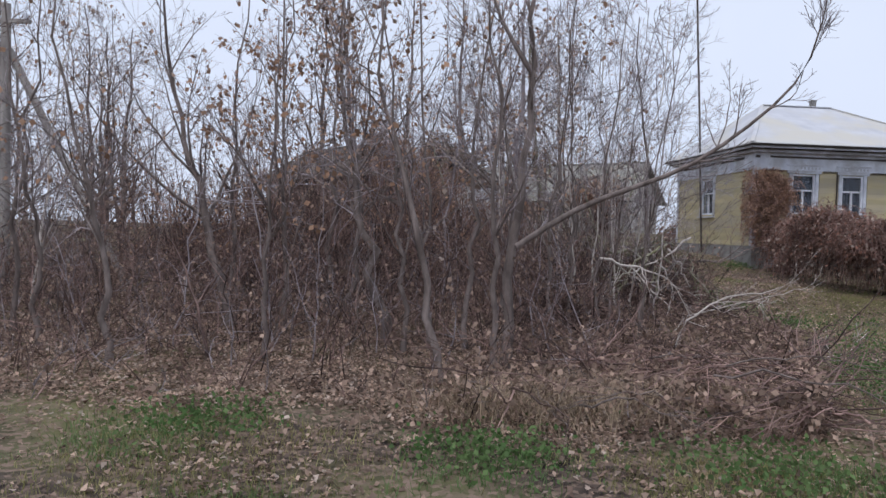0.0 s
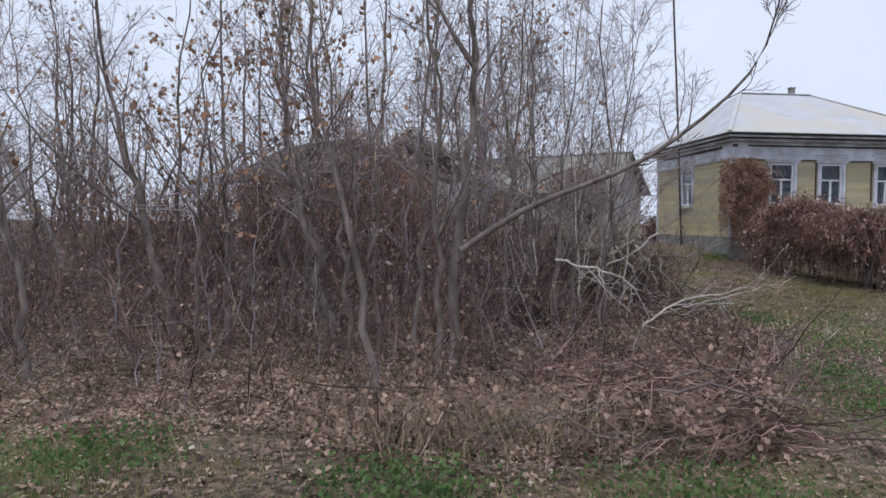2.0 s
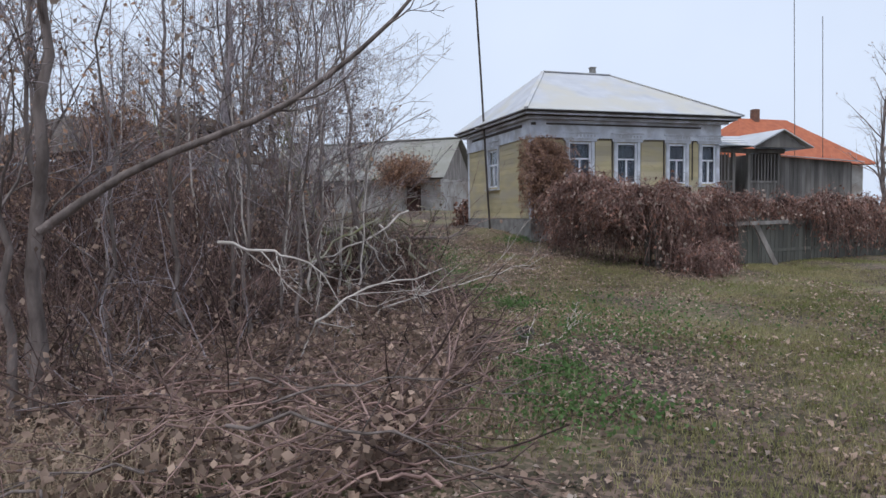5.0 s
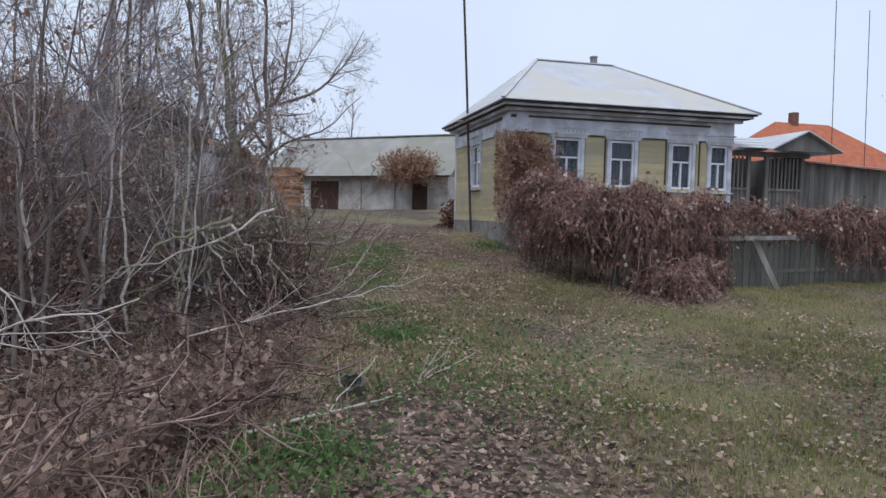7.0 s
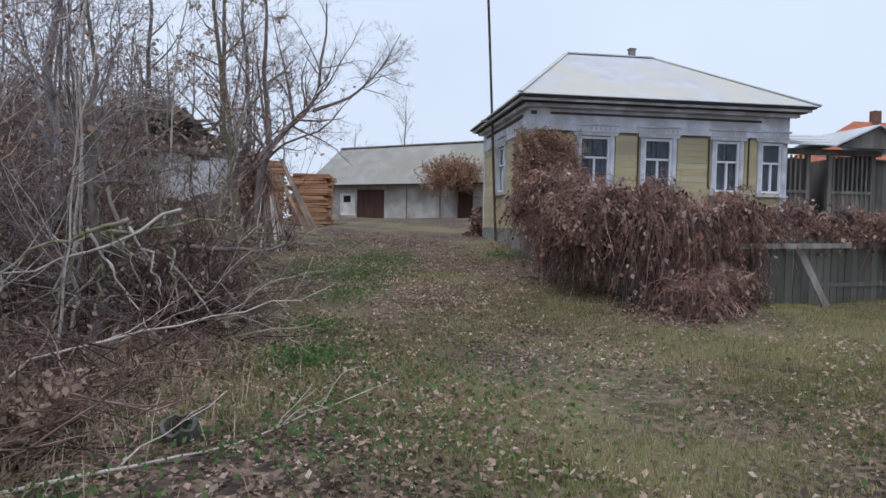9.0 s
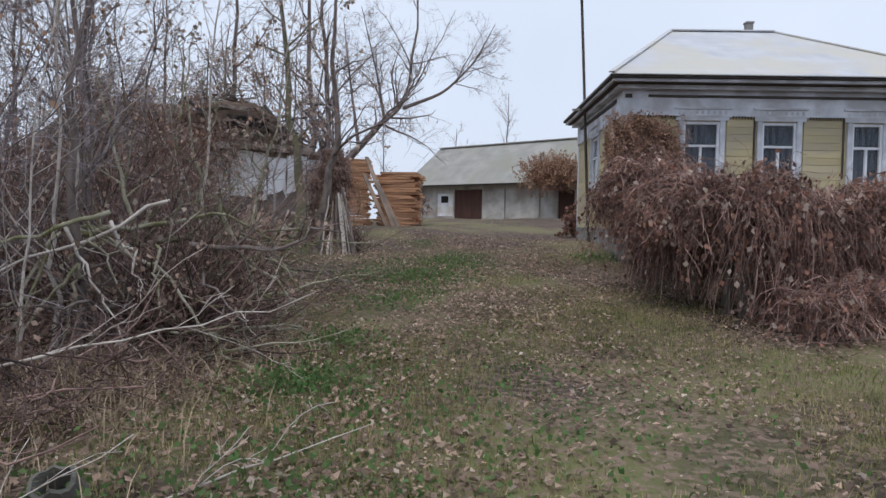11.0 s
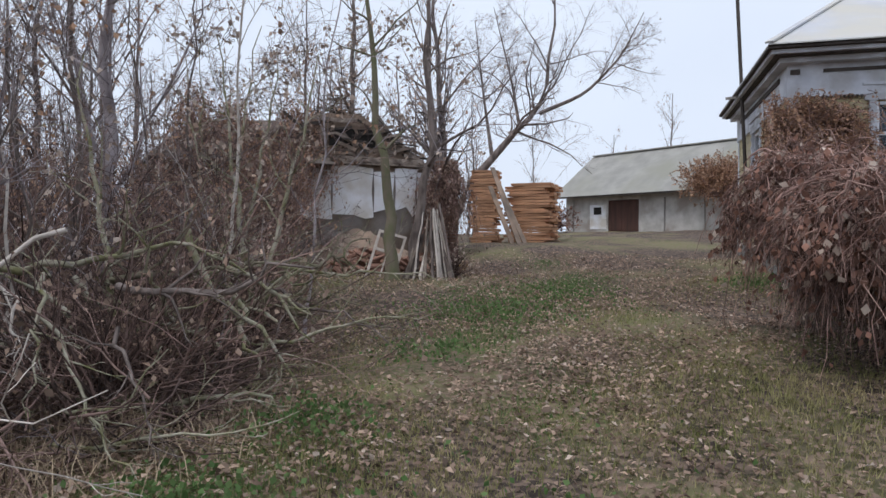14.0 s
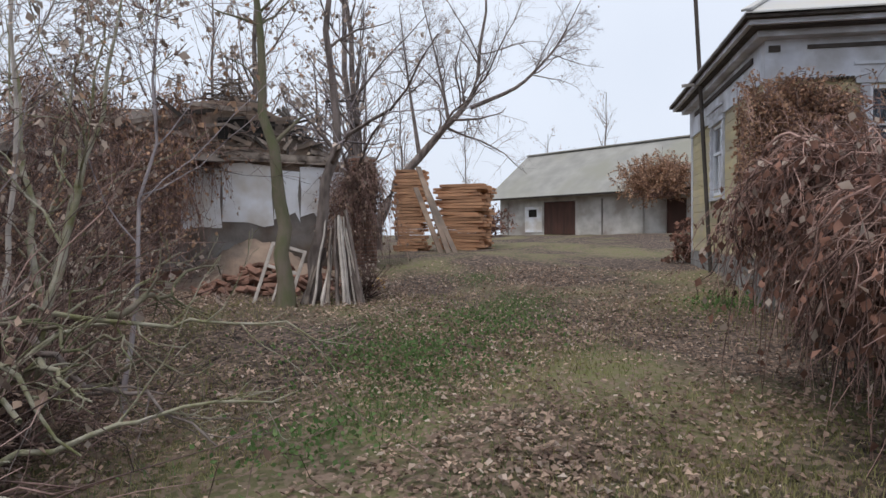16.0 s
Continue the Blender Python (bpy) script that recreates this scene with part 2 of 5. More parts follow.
def build_ground():
    far = np.array([60, 75, 100, 150, 260, 600, 1500.0])
    xs = np.concatenate([-far[::-1], np.arange(-40, 45, 0.4), far])
    ys = np.concatenate([-far[::-1], np.arange(-20, 60, 0.4), far + 10])
    gx, gy = np.meshgrid(xs, ys)
    gz = level(gx, gy) + bumps(gx, gy)
    nx, ny = len(xs), len(ys)
    idx = np.arange(nx * ny).reshape(ny, nx)
    f = np.stack([idx[:-1, :-1], idx[:-1, 1:], idx[1:, 1:], idx[1:, :-1]], -1).reshape(-1, 4)
    me = np_mesh("ground", np.stack([gx, gy, gz], -1).reshape(-1, 3), f, M_GROUND, True)
    tagged(new("ground", me), "brown soil under fallen leaves and thin grass", "ground", kind="structure")


build_ground()

# ---- plants: tools ----
RNG = np.random.default_rng(7)


def unit(v):
    return v / np.maximum(np.linalg.norm(v, axis=-1, keepdims=True), 1e-9)


def tube_arrays(paths, radii, sides):
    n, k, _ = paths.shape
    t = unit(np.gradient(paths, axis=1))
    ref = np.where(np.abs(t[..., 2:3]) > 0.9, np.array([1.0, 0, 0]), np.array([0, 0, 1.0]))
    a = unit(np.cross(t, ref))
    b = np.cross(t, a)
    ang = np.arange(sides) * 2 * np.pi / sides
    ring = a[:, :, None] * np.cos(ang)[None, None, :, None] + b[:, :, None] * np.sin(ang)[None, None, :, None]
    v = (paths[:, :, None] + ring * radii[:, :, None, None]).reshape(-1, 3)
    i = np.arange(n * k * sides).reshape(n, k, sides)
    j = np.roll(i, -1, axis=2)
    f = np.stack([i[:, :-1], j[:, :-1], j[:, 1:], i[:, 1:]], -1).reshape(-1, 4)
    return v, f


def tubes_mesh(name, groups, mat):
    vs, fs, o = [], [], 0
    for paths, radii, sides in groups:
        v, f = tube_arrays(paths, radii, sides)
        vs.append(v)
        fs.append(f + o)
        o += len(v)
    return np_mesh(name, np.concatenate(vs), np.concatenate(fs), mat, True)


def grow_paths(base, direction, length, k, wobble, rise, rng):
    """Stems from base along direction, wandering and bending upwards (or down)."""
    n = len(base)
    d, p, out = unit(direction), base.copy(), [base.copy()]
    step = (np.asarray(length) / (k - 1))[:, None]
    for _ in range(k - 1):
        d = unit(d + rng.normal(0, wobble, (n, 3)) + np.array([0, 0, 1.0]) * rise)
        p = p + d * step
        out.append(p.copy())
    return np.stack(out, 1)


def sprout(paths, radii, each, t0, t1, length, spread, k, wobble, rise, tip, rng, thick=0.6):
    """Side shoots on every stem of paths."""
    n, kk, _ = paths.shape
    idx = np.repeat(np.arange(n), each)
    t = rng.uniform(t0, t1, len(idx)) * (kk - 1)
    i0 = np.minimum(t.astype(int), kk - 2)
    fr = (t - i0)[:, None]
    base = paths[idx, i0] * (1 - fr) + paths[idx, i0 + 1] * fr
    tan = unit(paths[idx, i0 + 1] - paths[idx, i0])
    r = (radii[idx, i0] * (1 - fr[:, 0]) + radii[idx, i0 + 1] * fr[:, 0]) * thick
    side = unit(np.cross(tan, rng.normal(size=(len(idx), 3))))
    ang = np.radians(rng.uniform(spread * 0.6, spread * 1.3, len(idx)))[:, None]
    d = tan * np.cos(ang) + side * np.sin(ang)
    full = np.linalg.norm(paths[:, -1] - paths[:, 0], axis=1)[idx]
    ln = full * length * rng.uniform(0.5, 1.3, len(idx)) * (1.15 - 0.7 * t / (kk - 1))
    p = grow_paths(base, d, ln, k, wobble, rise, rng)
    rr = np.maximum(r[:, None] * (1 - np.linspace(0, 1, k) * 0.85), tip)
    return p, rr


def leaf_arrays(at, size, rng, hang=0.5):
    n = len(at)
    size = size * rng.uniform(0.6, 1.3, n)[:, None]
    a = unit(rng.normal(size=(n, 3)) + np.array([0, 0, -hang]))
    b = unit(np.cross(a, rng.normal(size=(n, 3))))
    c = np.cross(a, b)
    v = np.stack([at, at + a * size * 0.5 + b * size * 0.38 + c * size * 0.12, at + a * size, at + a * size * 0.5 - b * size * 0.38 + c * size * 0.16], 1).reshape(-1, 3)
    return v, np.arange(n * 4).reshape(n, 4)


def on_stems(paths, count, rng, t0=0.3):
    i = rng.integers(0, len(paths), count)
    t = rng.uniform(t0, 1, count) * (paths.shape[1] - 1)
    j = np.minimum(t.astype(int), paths.shape[1] - 2)
    f = (t - j)[:, None]
    return paths[i, j] * (1 - f) + paths[i, j + 1] * f


def tree(name, trunk, radius, label, category="tree", group="", limbs=9, twigs=7, fine=5, limb_len=0.42, spread=42, rise=0.12, leaves=0, leaf_mat=None,
         bark=None, twig_mat=None, start=0.3, seed=1, wobble=0.12, extra=(), thick=0.5):
    """A bare tree: trunk points are smoothed into a stem, limbs and twigs grow from it."""
    rng = np.random.default_rng(seed)
    pts = np.array(trunk, float)
    k = 14
    s = np.linspace(0, len(pts) - 1, k)
    stem = np.stack([np.interp(s, np.arange(len(pts)), pts[:, c]) for c in range(3)], -1)
    for _ in range(2):
        stem[1:-1] = (stem[:-2] + 2 * stem[1:-1] + stem[2:]) / 4
    size = np.linalg.norm(pts[-1] - pts[0])
    stem[1:] += rng.normal(0, 0.007 * size, (k - 1, 3)) * np.array([1, 1, 0.2])
    origin = Vector(stem[0])
    stem = stem - stem[0]
    stem[0, 2] -= 0.12
    rad = radius * (1 - 0.86 * np.linspace(0, 1, k))
    rad[0] *= 1.35
    stems, rads = [stem[None]], [rad[None]]
    for line, r0 in extra:
        line = np.array(line, float) - np.array(origin)
        ss = np.linspace(0, len(line) - 1, k)
        ex = np.stack([np.interp(ss, np.arange(len(line)), line[:, c]) for c in range(3)], -1)
        ex[1:-1] = (ex[:-2] + 2 * ex[1:-1] + ex[2:]) / 4
        stems.append(ex[None])
        rads.append(r0 * (1 - 0.85 * np.linspace(0, 1, k))[None])
    stem, rad = np.concatenate(stems), np.concatenate(rads)
    p1, r1 = sprout(stem, rad, limbs, start, 0.97, limb_len, spread, 8, wobble, rise, 0.004, rng, thick)
    p2, r2 = sprout(p1, r1, twigs, 0.15, 0.97, 0.5, spread, 5, wobble * 1.3, rise * 0.8, 0.0028, rng)
    top = thing(name, Matrix.Translation(origin), label, category, group)
    part("trunk", tubes_mesh("trunk", [(stem[:1], rad[:1], 8)], bark or M_BARK), None, top)
    for q in range(1, len(stem)):
        part("bough", tubes_mesh("bough", [(stem[q:q + 1], rad[q:q + 1], 7)], bark or M_BARK), None, top)
    for q in range(len(p1)):
        part("limb", tubes_mesh("limb", [(p1[q:q + 1], r1[q:q + 1], 5)], bark or M_BARK), None, top)
    groups = [(p2, r2, 3)]
    if fine:
        p3, r3 = sprout(p2, r2, fine, 0.2, 1.0, 0.55, spread, 3, wobble * 1.3, rise * 0.5, 0.0022, rng)
        groups.append((p3, r3, 3))
    else:
        p3 = p2
    crown = part("crown", tubes_mesh("crown", groups, twig_mat or M_TWIG_GREY), None, top)
    if leaves:
        v, f = leaf_arrays(on_stems(p3, leaves, rng), 0.075, rng, 1.2)
        part("dry_leaves", np_mesh("dry_leaves", v, f, leaf_mat or M_LEAF), None, crown, "withered brown leaves")
    return top


# ---- the yellow village house ----
HOUSE = Matrix.Translation((9.45, 20.85, 1.1)) @ Matrix.Rotation(radians(4.7), 4, "Z")
HW, HD, WALL_TOP = 6.45, 5.4, 3.2
WINS = [(1.2, 1.94), (2.8, 3.5), (4.62, 5.24), (5.82, 6.36)]
W_LO, W_HI = 1.3, 2.52


def wall_with_holes(length, height, holes, thick):
    """A wall along x with rectangular holes that go right through it."""
    bm = bmesh.new()
    xs = sorted({0, length, *[h[0] for h in holes], *[h[1] for h in holes]})
    for a, b in zip(xs, xs[1:]):
        hole = [h for h in holes if h[0] <= a and b <= h[1]]
        if hole:
            box(bm, a, b, 0, thick, 0, hole[0][2])
            box(bm, a, b, 0, thick, hole[0][3], height)
        else:
            box(bm, a, b, 0, thick, 0, height)
    bmesh.ops.remove_doubles(bm, verts=bm.verts, dist=1e-4)
    return bm


def house_window(parent, m, w, h, number):
    """A three-light window in a carved white surround; m puts its lower left corner on the wall face."""
    # one sheet is both curtain and painted darkness behind the glass
    win = part("window", boxm(0.0, w, 0.13, 0.15, 0, h), M_CURTAIN_DIM, parent, "white-framed window, net curtain coloured dark for the dim room")
    win.matrix_local = m
    fr = bmesh.new()
    for a in ((0, 0.05, 0, h), (w - 0.05, w, 0, h), (0.05, w - 0.05, 0, 0.05), (0.05, w - 0.05, h - 0.05, h), (0.05, w - 0.05, h * 0.58, h * 0.58 + 0.045), (w / 2 - 0.022, w / 2 + 0.022, 0.05, h * 0.58)):
        box(fr, a[0], a[1], 0.0, 0.06, a[2], a[3])
    part("window_frame", fr, M_SASH, win)
    for a, b, c, d in ((0.05, w / 2 - 0.022, 0.05, h * 0.58), (w / 2 + 0.022, w - 0.05, 0.05, h * 0.58), (0.05, w - 0.05, h * 0.58 + 0.045, h - 0.05)):
        p = part("pane", boxm(a, b, 0.032, 0.037, c, d), M_GLASS, win)
        p.visible_shadow = False
    for a in ((-0.1, 0.0, -0.06, h + 0.02), (w, w + 0.1, -0.06, h + 0.02)):
        tr = boxm(a[0], a[1], -0.045, 0.0, a[2], a[3])
        for k in range(7):
            z = a[2] + 0.1 + k * (a[3] - a[2] - 0.2) / 6
            box(tr, a[0] + 0.02, a[1] - 0.02, -0.06, -0.045, z - 0.05, z + 0.03)
        part("side_casing", tr, M_WHITE, win)
    hd = bmesh.new()
    box(hd, -0.17, w + 0.17, -0.06, 0, h + 0.02, h + 0.12)
    box(hd, -0.14, w + 0.14, -0.05, 0, h + 0.12, h + 0.25)
    box(hd, -0.2, w + 0.2, -0.09, 0, h + 0.25, h + 0.29)
    for k in range(9):
        x = -0.1 + k * (w + 0.2) / 8
        box(hd, x - 0.025, x + 0.025, -0.065, -0.05, h + 0.15, h + 0.22)
    part("carved_head", hd, M_WHITE, win)
    part("window_sill", boxm(-0.16, w + 0.16, -0.1, 0.03, -0.1, -0.06), M_WHITE, win)
    return win


def roof_course(bm, a, b, c, d, n, lift):
    """Overlapping sheets between the eave line a-b and the upper line c-d."""
    a, b, c, d = map(Vector, (a, b, c, d))
    for k in range(n):
        t0, t1 = k / n, min((k + 1.12) / n, 1)
        p = [a.lerp(c, t0), b.lerp(d, t0), b.lerp(d, t1), a.lerp(c, t1)]
        up = Vector((0, 0, lift))
        poly(bm, [p[0] + up, p[1] + up, p[2], p[3]], 0.02, (0, 0, 1))


def build_house():
    home = thing("village_house", HOUSE, "single-storey yellow board house with white frieze and grey hipped roof", "house")
    holes = [(a, b, W_LO, W_HI) for a, b in WINS]
    front = part("wall", wall_with_holes(HW, WALL_TOP, holes, 0.22), M_YELLOW, home, "front wall")
    side = part("wall", wall_with_holes(HD, WALL_TOP, [(2.0, 2.85, W_LO, W_HI)], 0.22), M_YELLOW, home, "side wall")
    side.matrix_local = Matrix.Translation((0, HD, 0)) @ Matrix.Rotation(radians(-90), 4, "Z")
    bm = bmesh.new()
    box(bm, 0.22, HW, HD - 0.22, HD, 0, WALL_TOP)
    box(bm, HW - 0.22, HW, 0.22, HD - 0.22, 0, WALL_TOP)
    part("wall", bm, M_YELLOW, home, "rear walls")
    part("plinth", boxm(-0.04, HW + 0.04, -0.05, HD + 0.04, -0.8, 0.28), M_CONCRETE, home)
    # boards
    z, n = 0.3, 0
    while z < 2.6:
        segs, x = [], 0.06
        for a, b in WINS:
            if z + 0.14 > W_LO - 0.1:
                segs.append((x, a - 0.14))
                x = b + 0.14
        segs.append((x, HW - 0.06))
        for a, b in segs:
            if b > a + 0.02:
                bd = part("board", boxm(a, b, -0.022, -0.001, z, z + 0.145), M_YELLOW, front)
        z += 0.152
    z = 0.3
    while z < 2.6:
        segs = [(0.05, 1.86), (3.0, HD - 0.06)] if z + 0.14 > W_LO - 0.1 else [(0.05, HD - 0.06)]
        for a, b in segs:
            bd = part("board", boxm(a, b, -0.022, -0.001, z, z + 0.145), M_YELLOW, side)
        z += 0.152
    for x, y in ((-0.035, -0.035), (HW - 0.1, -0.035), (-0.035, HD - 0.1)):
        part("corner_board", boxm(x, x + 0.14, y, y + 0.14, 0.28, 2.62), M_WHITE, home)
    # frieze, dark relief strips, scalloped edging
    fz = bmesh.new()
    box(fz, -0.06, HW + 0.06, -0.06, -0.002, 2.62, 3.14)
    box(fz, -0.06, -0.002, 0.0, HD + 0.06, 2.62, 3.14)
    part("frieze", fz, M_WHITE, home, "weathered white frieze boards")
    for a in ((0.45, HW - 0.7, -0.085, -0.062, 3.0, 3.05), (-0.02, 0.12, -0.085, -0.062, 2.98, 3.06)):
        part("relief_strip", boxm(*a), M_DARKWOOD, home)
    part("relief_strip", boxm(-0.085, -0.062, 0.5, HD - 0.6, 2.97, 3.05), M_DARKWOOD, home)
    x = 0.3
    while x < HW - 0.1:
        if not any(a - 0.2 < x < b + 0.2 for a, b in WINS):
            sc = bmesh.new()
            poly(sc, [(x, -0.068, 2.63), (x + 0.05, -0.068, 2.63), (x + 0.025, -0.068, 2.575)], 0.01, (0, -1, 0))
            part("scallop", sc, M_DARKWOOD, home)
        x += 0.06
    # cornice
    cn = bmesh.new()
    box(cn, -0.2, HW + 0.2, -0.24, -0.061, 3.14, 3.22)
    box(cn, -0.2, -0.061, -0.061, HD + 0.2, 3.14, 3.22)
    box(cn, -0.36, HW + 0.36, -0.46, -0.24, 3.24, 3.30)
    box(cn, -0.36, -0.24, -0.24, HD + 0.36, 3.24, 3.30)
    part("cornice", cn, M_WHITE, home)
    dk = bmesh.new()
    box(dk, -0.42, HW + 0.42, -0.54, 0.0, 3.305, 3.345)
    box(dk, -0.42, 0.0, 0.0, HD + 0.42, 3.305, 3.345)
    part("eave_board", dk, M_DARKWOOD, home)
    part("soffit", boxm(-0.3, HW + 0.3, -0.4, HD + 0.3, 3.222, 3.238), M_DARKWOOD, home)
    # hipped roof
    e0, e1, f0, f1, ze, zr = -0.42, HW + 0.5, -0.58, HD + 0.5, 3.35, 5.1
    rl, rr, rv = 1.67, 4.15, 2.7
    roof = None
    for q in (((e0, f0, ze), (e1, f0, ze), (rl, rv, zr), (rr, rv, zr)), ((e0, f1, ze), (e0, f0, ze), (rl, rv, zr), (rl, rv, zr - 0.001)),
              ((e1, f0, ze), (e1, f1, ze), (rr, rv, zr), (rr, rv, zr - 0.001)), ((e1, f1, ze), (e0, f1, ze), (rr, rv, zr), (rl, rv, zr))):
        rf = bmesh.new()
        roof_course(rf, *q, 1, 0.0)
        roof = part("roof_slope", rf, M_SLATE, home, "pale grey sheet roof slope")
    rg = bmesh.new()
    beam(rg, (rl, rv, zr + 0.03), (rr, rv, zr + 0.03), 0.18, 0.03)
    beam(rg, (e0, f0, ze + 0.04), (rl, rv, zr + 0.03), 0.12, 0.03)
    beam(rg, (e1, f0, ze + 0.04), (rr, rv, zr + 0.03), 0.12, 0.03)
    part("ridge_cap", rg, M_SLATE, roof)
    ch = boxm(3.54, 3.7, 2.8, 2.96, 4.8, 5.36)
    box(ch, 3.52, 3.72, 2.78, 2.98, 5.36, 5.40)
    part("chimney", ch, M_CONCRETE, roof)
    for a, b in WINS:
        house_window(home, Matrix.Translation((a, 0, W_LO)), b - a, W_HI - W_LO, 0)
    house_window(home, Matrix.Translation((0, 2.85 + 0.55, W_LO)) @ Matrix.Rotation(radians(-90), 4, "Z"), 0.85, W_HI - W_LO, 0)
    part("room_floor", boxm(0.25, HW - 0.25, 0.25, HD - 0.25, 0.3, 0.34), M_DARKWOOD, home)
    # thin dark upright strips beside the windows
    for x in (2.62, 4.42, 5.45):
        part("wall_conduit", boxm(x, x + 0.03, -0.055, -0.024, 1.4, 2.75), M_DARKWOOD, home)
    return home


build_house()


def build_porch():
    p = thing("porch", HOUSE @ Matrix.Translation((HW + 0.02, 0.3, 0)), "grey unpainted wooden entrance porch with slatted railing", "porch")
    part("floor", boxm(0, 2.7, -0.1, 2.6, 0.3, 0.42), M_PORCH, p)
    part("base", boxm(0.02, 2.68, 0.0, 2.58, -0.8, 0.3), M_PORCH, p)
    for x in (0.03, 0.75, 1.35, 2.55):
        part("post", bevelled(boxm(x, x + 0.11, -0.06, 0.05, 0.42, 2.32)), M_PORCH, p)
    for x0, x1 in ((0.14, 0.75), (1.46, 2.55)):
        k = x0 + 0.05
        while k < x1 - 0.05:
            part("slat", boxm(k, k + 0.05, -0.03, -0.005, 0.42, 2.3), M_PORCH, p)
            k += 0.13
        part("panel", boxm(x0, x1, -0.004, 0.012, 0.42, 1.35), M_PORCH, p)
        part("rail", boxm(x0, x1, -0.05, -0.031, 1.35, 1.42), M_PORCH, p)
    part("back_wall", boxm(0, 2.7, 2.5, 2.6, 0.42, 2.5), M_DARKWOOD, p)
    part("side_wall", boxm(2.62, 2.7, 0.05, 2.5, 0.42, 2.4), M_PORCH, p)
    part("beam", boxm(-0.05, 2.8, -0.09, 0.06, 2.321, 2.46), M_PORCH, p)
    rf = bmesh.new()
    roof_course(rf, (-0.1, -0.45, 2.48), (2.0, -0.45, 2.50), (0.0, 1.6, 2.98), (2.35, 1.6, 3.05), 4, 0.02)
    roof = part("roof", rf, M_SLATE, p)
    gb = bmesh.new()
    poly(gb, [(1.25, -0.5, 2.47), (3.25, -0.5, 2.47), (2.3, -0.5, 2.98)], 0.06, (0, 1, 0))
    part("gable", gb, M_PORCH, p)
    g2 = bmesh.new()
    poly(g2, [(1.1, -0.6, 2.46), (2.3, -0.6, 3.02), (2.3, -0.6, 3.06), (1.1, -0.6, 2.5)], 2.2, (0, 1, 0))
    poly(g2, [(2.3, -0.6, 3.02), (3.5, -0.6, 2.46), (3.5, -0.6, 2.5), (2.3, -0.6, 3.06)], 2.2, (0, 1, 0))
    part("gable_roof", g2, M_SLATE, roof)
    an = thing("timber_annex", HOUSE @ Matrix.Translation((HW + 2.75, 0.5, 0)), "grey boarded lean-to beside the porch", "annex")
    k = 0.0
    while k < 3.2:
        part("board", boxm(k, k + 0.17, 0, 0.03, -0.6, 2.25 - 0.05 * k), M_PORCH, an)
        k += 0.18
    part("side_wall", boxm(3.2, 3.26, 0.0, 2.4, -0.6, 2.05), M_PORCH, an)
    rf = bmesh.new()
    roof_course(rf, (-0.05, -0.3, 2.22), (3.5, -0.3, 2.06), (-0.05, 2.4, 2.6), (3.5, 2.4, 2.45), 4, 0.02)
    part("roof", rf, M_SLATE, an)


build_porch()

# ---- fence along the front garden ----
FENCE = [(8.75, 16.8), (9.85, 14.75), (13.0, 15.7), (17.6, 17.4), (22.0, 19.0)]


def along(line, s):
    """Place and heading s metres along a plan line."""
    for (ax, ay), (bx, by) in zip(line, line[1:]):
        d = math.hypot(bx - ax, by - ay)
        if s <= d:
            return ax + (bx - ax) * s / d, ay + (by - ay) * s / d, math.atan2(by - ay, bx - ax)
        s -= d
    return bx, by, math.atan2(by - ay, bx - ax)


def line_length(line):
    return sum(math.hypot(b[0] - a[0], b[1] - a[1]) for a, b in zip(line, line[1:]))


def build_fence():
    f = thing("board_fence", Matrix.Translation((0, 0, 0)), "low grey board fence overgrown with dry vines", "fence")
    total = line_length(FENCE)
    rng = random.Random(3)
    meshes = [bpy.data.meshes.new("plank") for _ in range(4)]
    for me in meshes:
        bm = boxm(-0.075, 0.075, -0.012, 0.012, -0.1, rng.uniform(1.0, 1.12))
        bm.to_mesh(me)
        bm.free()
        me.materials.append(M_FENCE)
    s = 2.5
    while s < total:
        x, y, a = along(FENCE, s)
        p = part("plank", rng.choice(meshes), None, f)
        p.matrix_local = Matrix.Translation((x, y, lvl(x, y))) @ Matrix.Rotation(a, 4, "Z") @ Matrix.Rotation(rng.uniform(-0.03, 0.03), 4, "Y")
        s += 0.17
    s = 2.2
    while s < total:
        x, y, a = along(FENCE, s)
        p = part("post", bevelled(boxm(-0.05, 0.05, 0.015, 0.115, -0.2, 1.15)), M_FENCE, f)
        p.matrix_local = Matrix.Translation((x, y, lvl(x, y))) @ Matrix.Rotation(a, 4, "Z")
        x2, y2, _ = along(FENCE, min(s + 2.2, total))
        for h in (0.3, 0.95):
            bm = bmesh.new()
            beam(bm, (x, y, lvl(x, y) + h), (x2, y2, lvl(x2, y2) + h), 0.05, 0.07)
            part("rail", bm, M_FENCE, f)
        s += 2.2
    bm = bmesh.new()
    beam(bm, (11.0, 14.8, 1.24), (13.9, 15.8, 1.27), 0.05, 0.08)
    part("top_rail", bm, M_GREYWOOD, f, "pale loose rail")
    bm = bmesh.new()
    beam(bm, (12.85, 15.55, 1.28), (13.3, 15.4, 0.28), 0.06, 0.1)
    part("brace", bm, M_GREYWOOD, f, "pale diagonal brace")


build_fence()


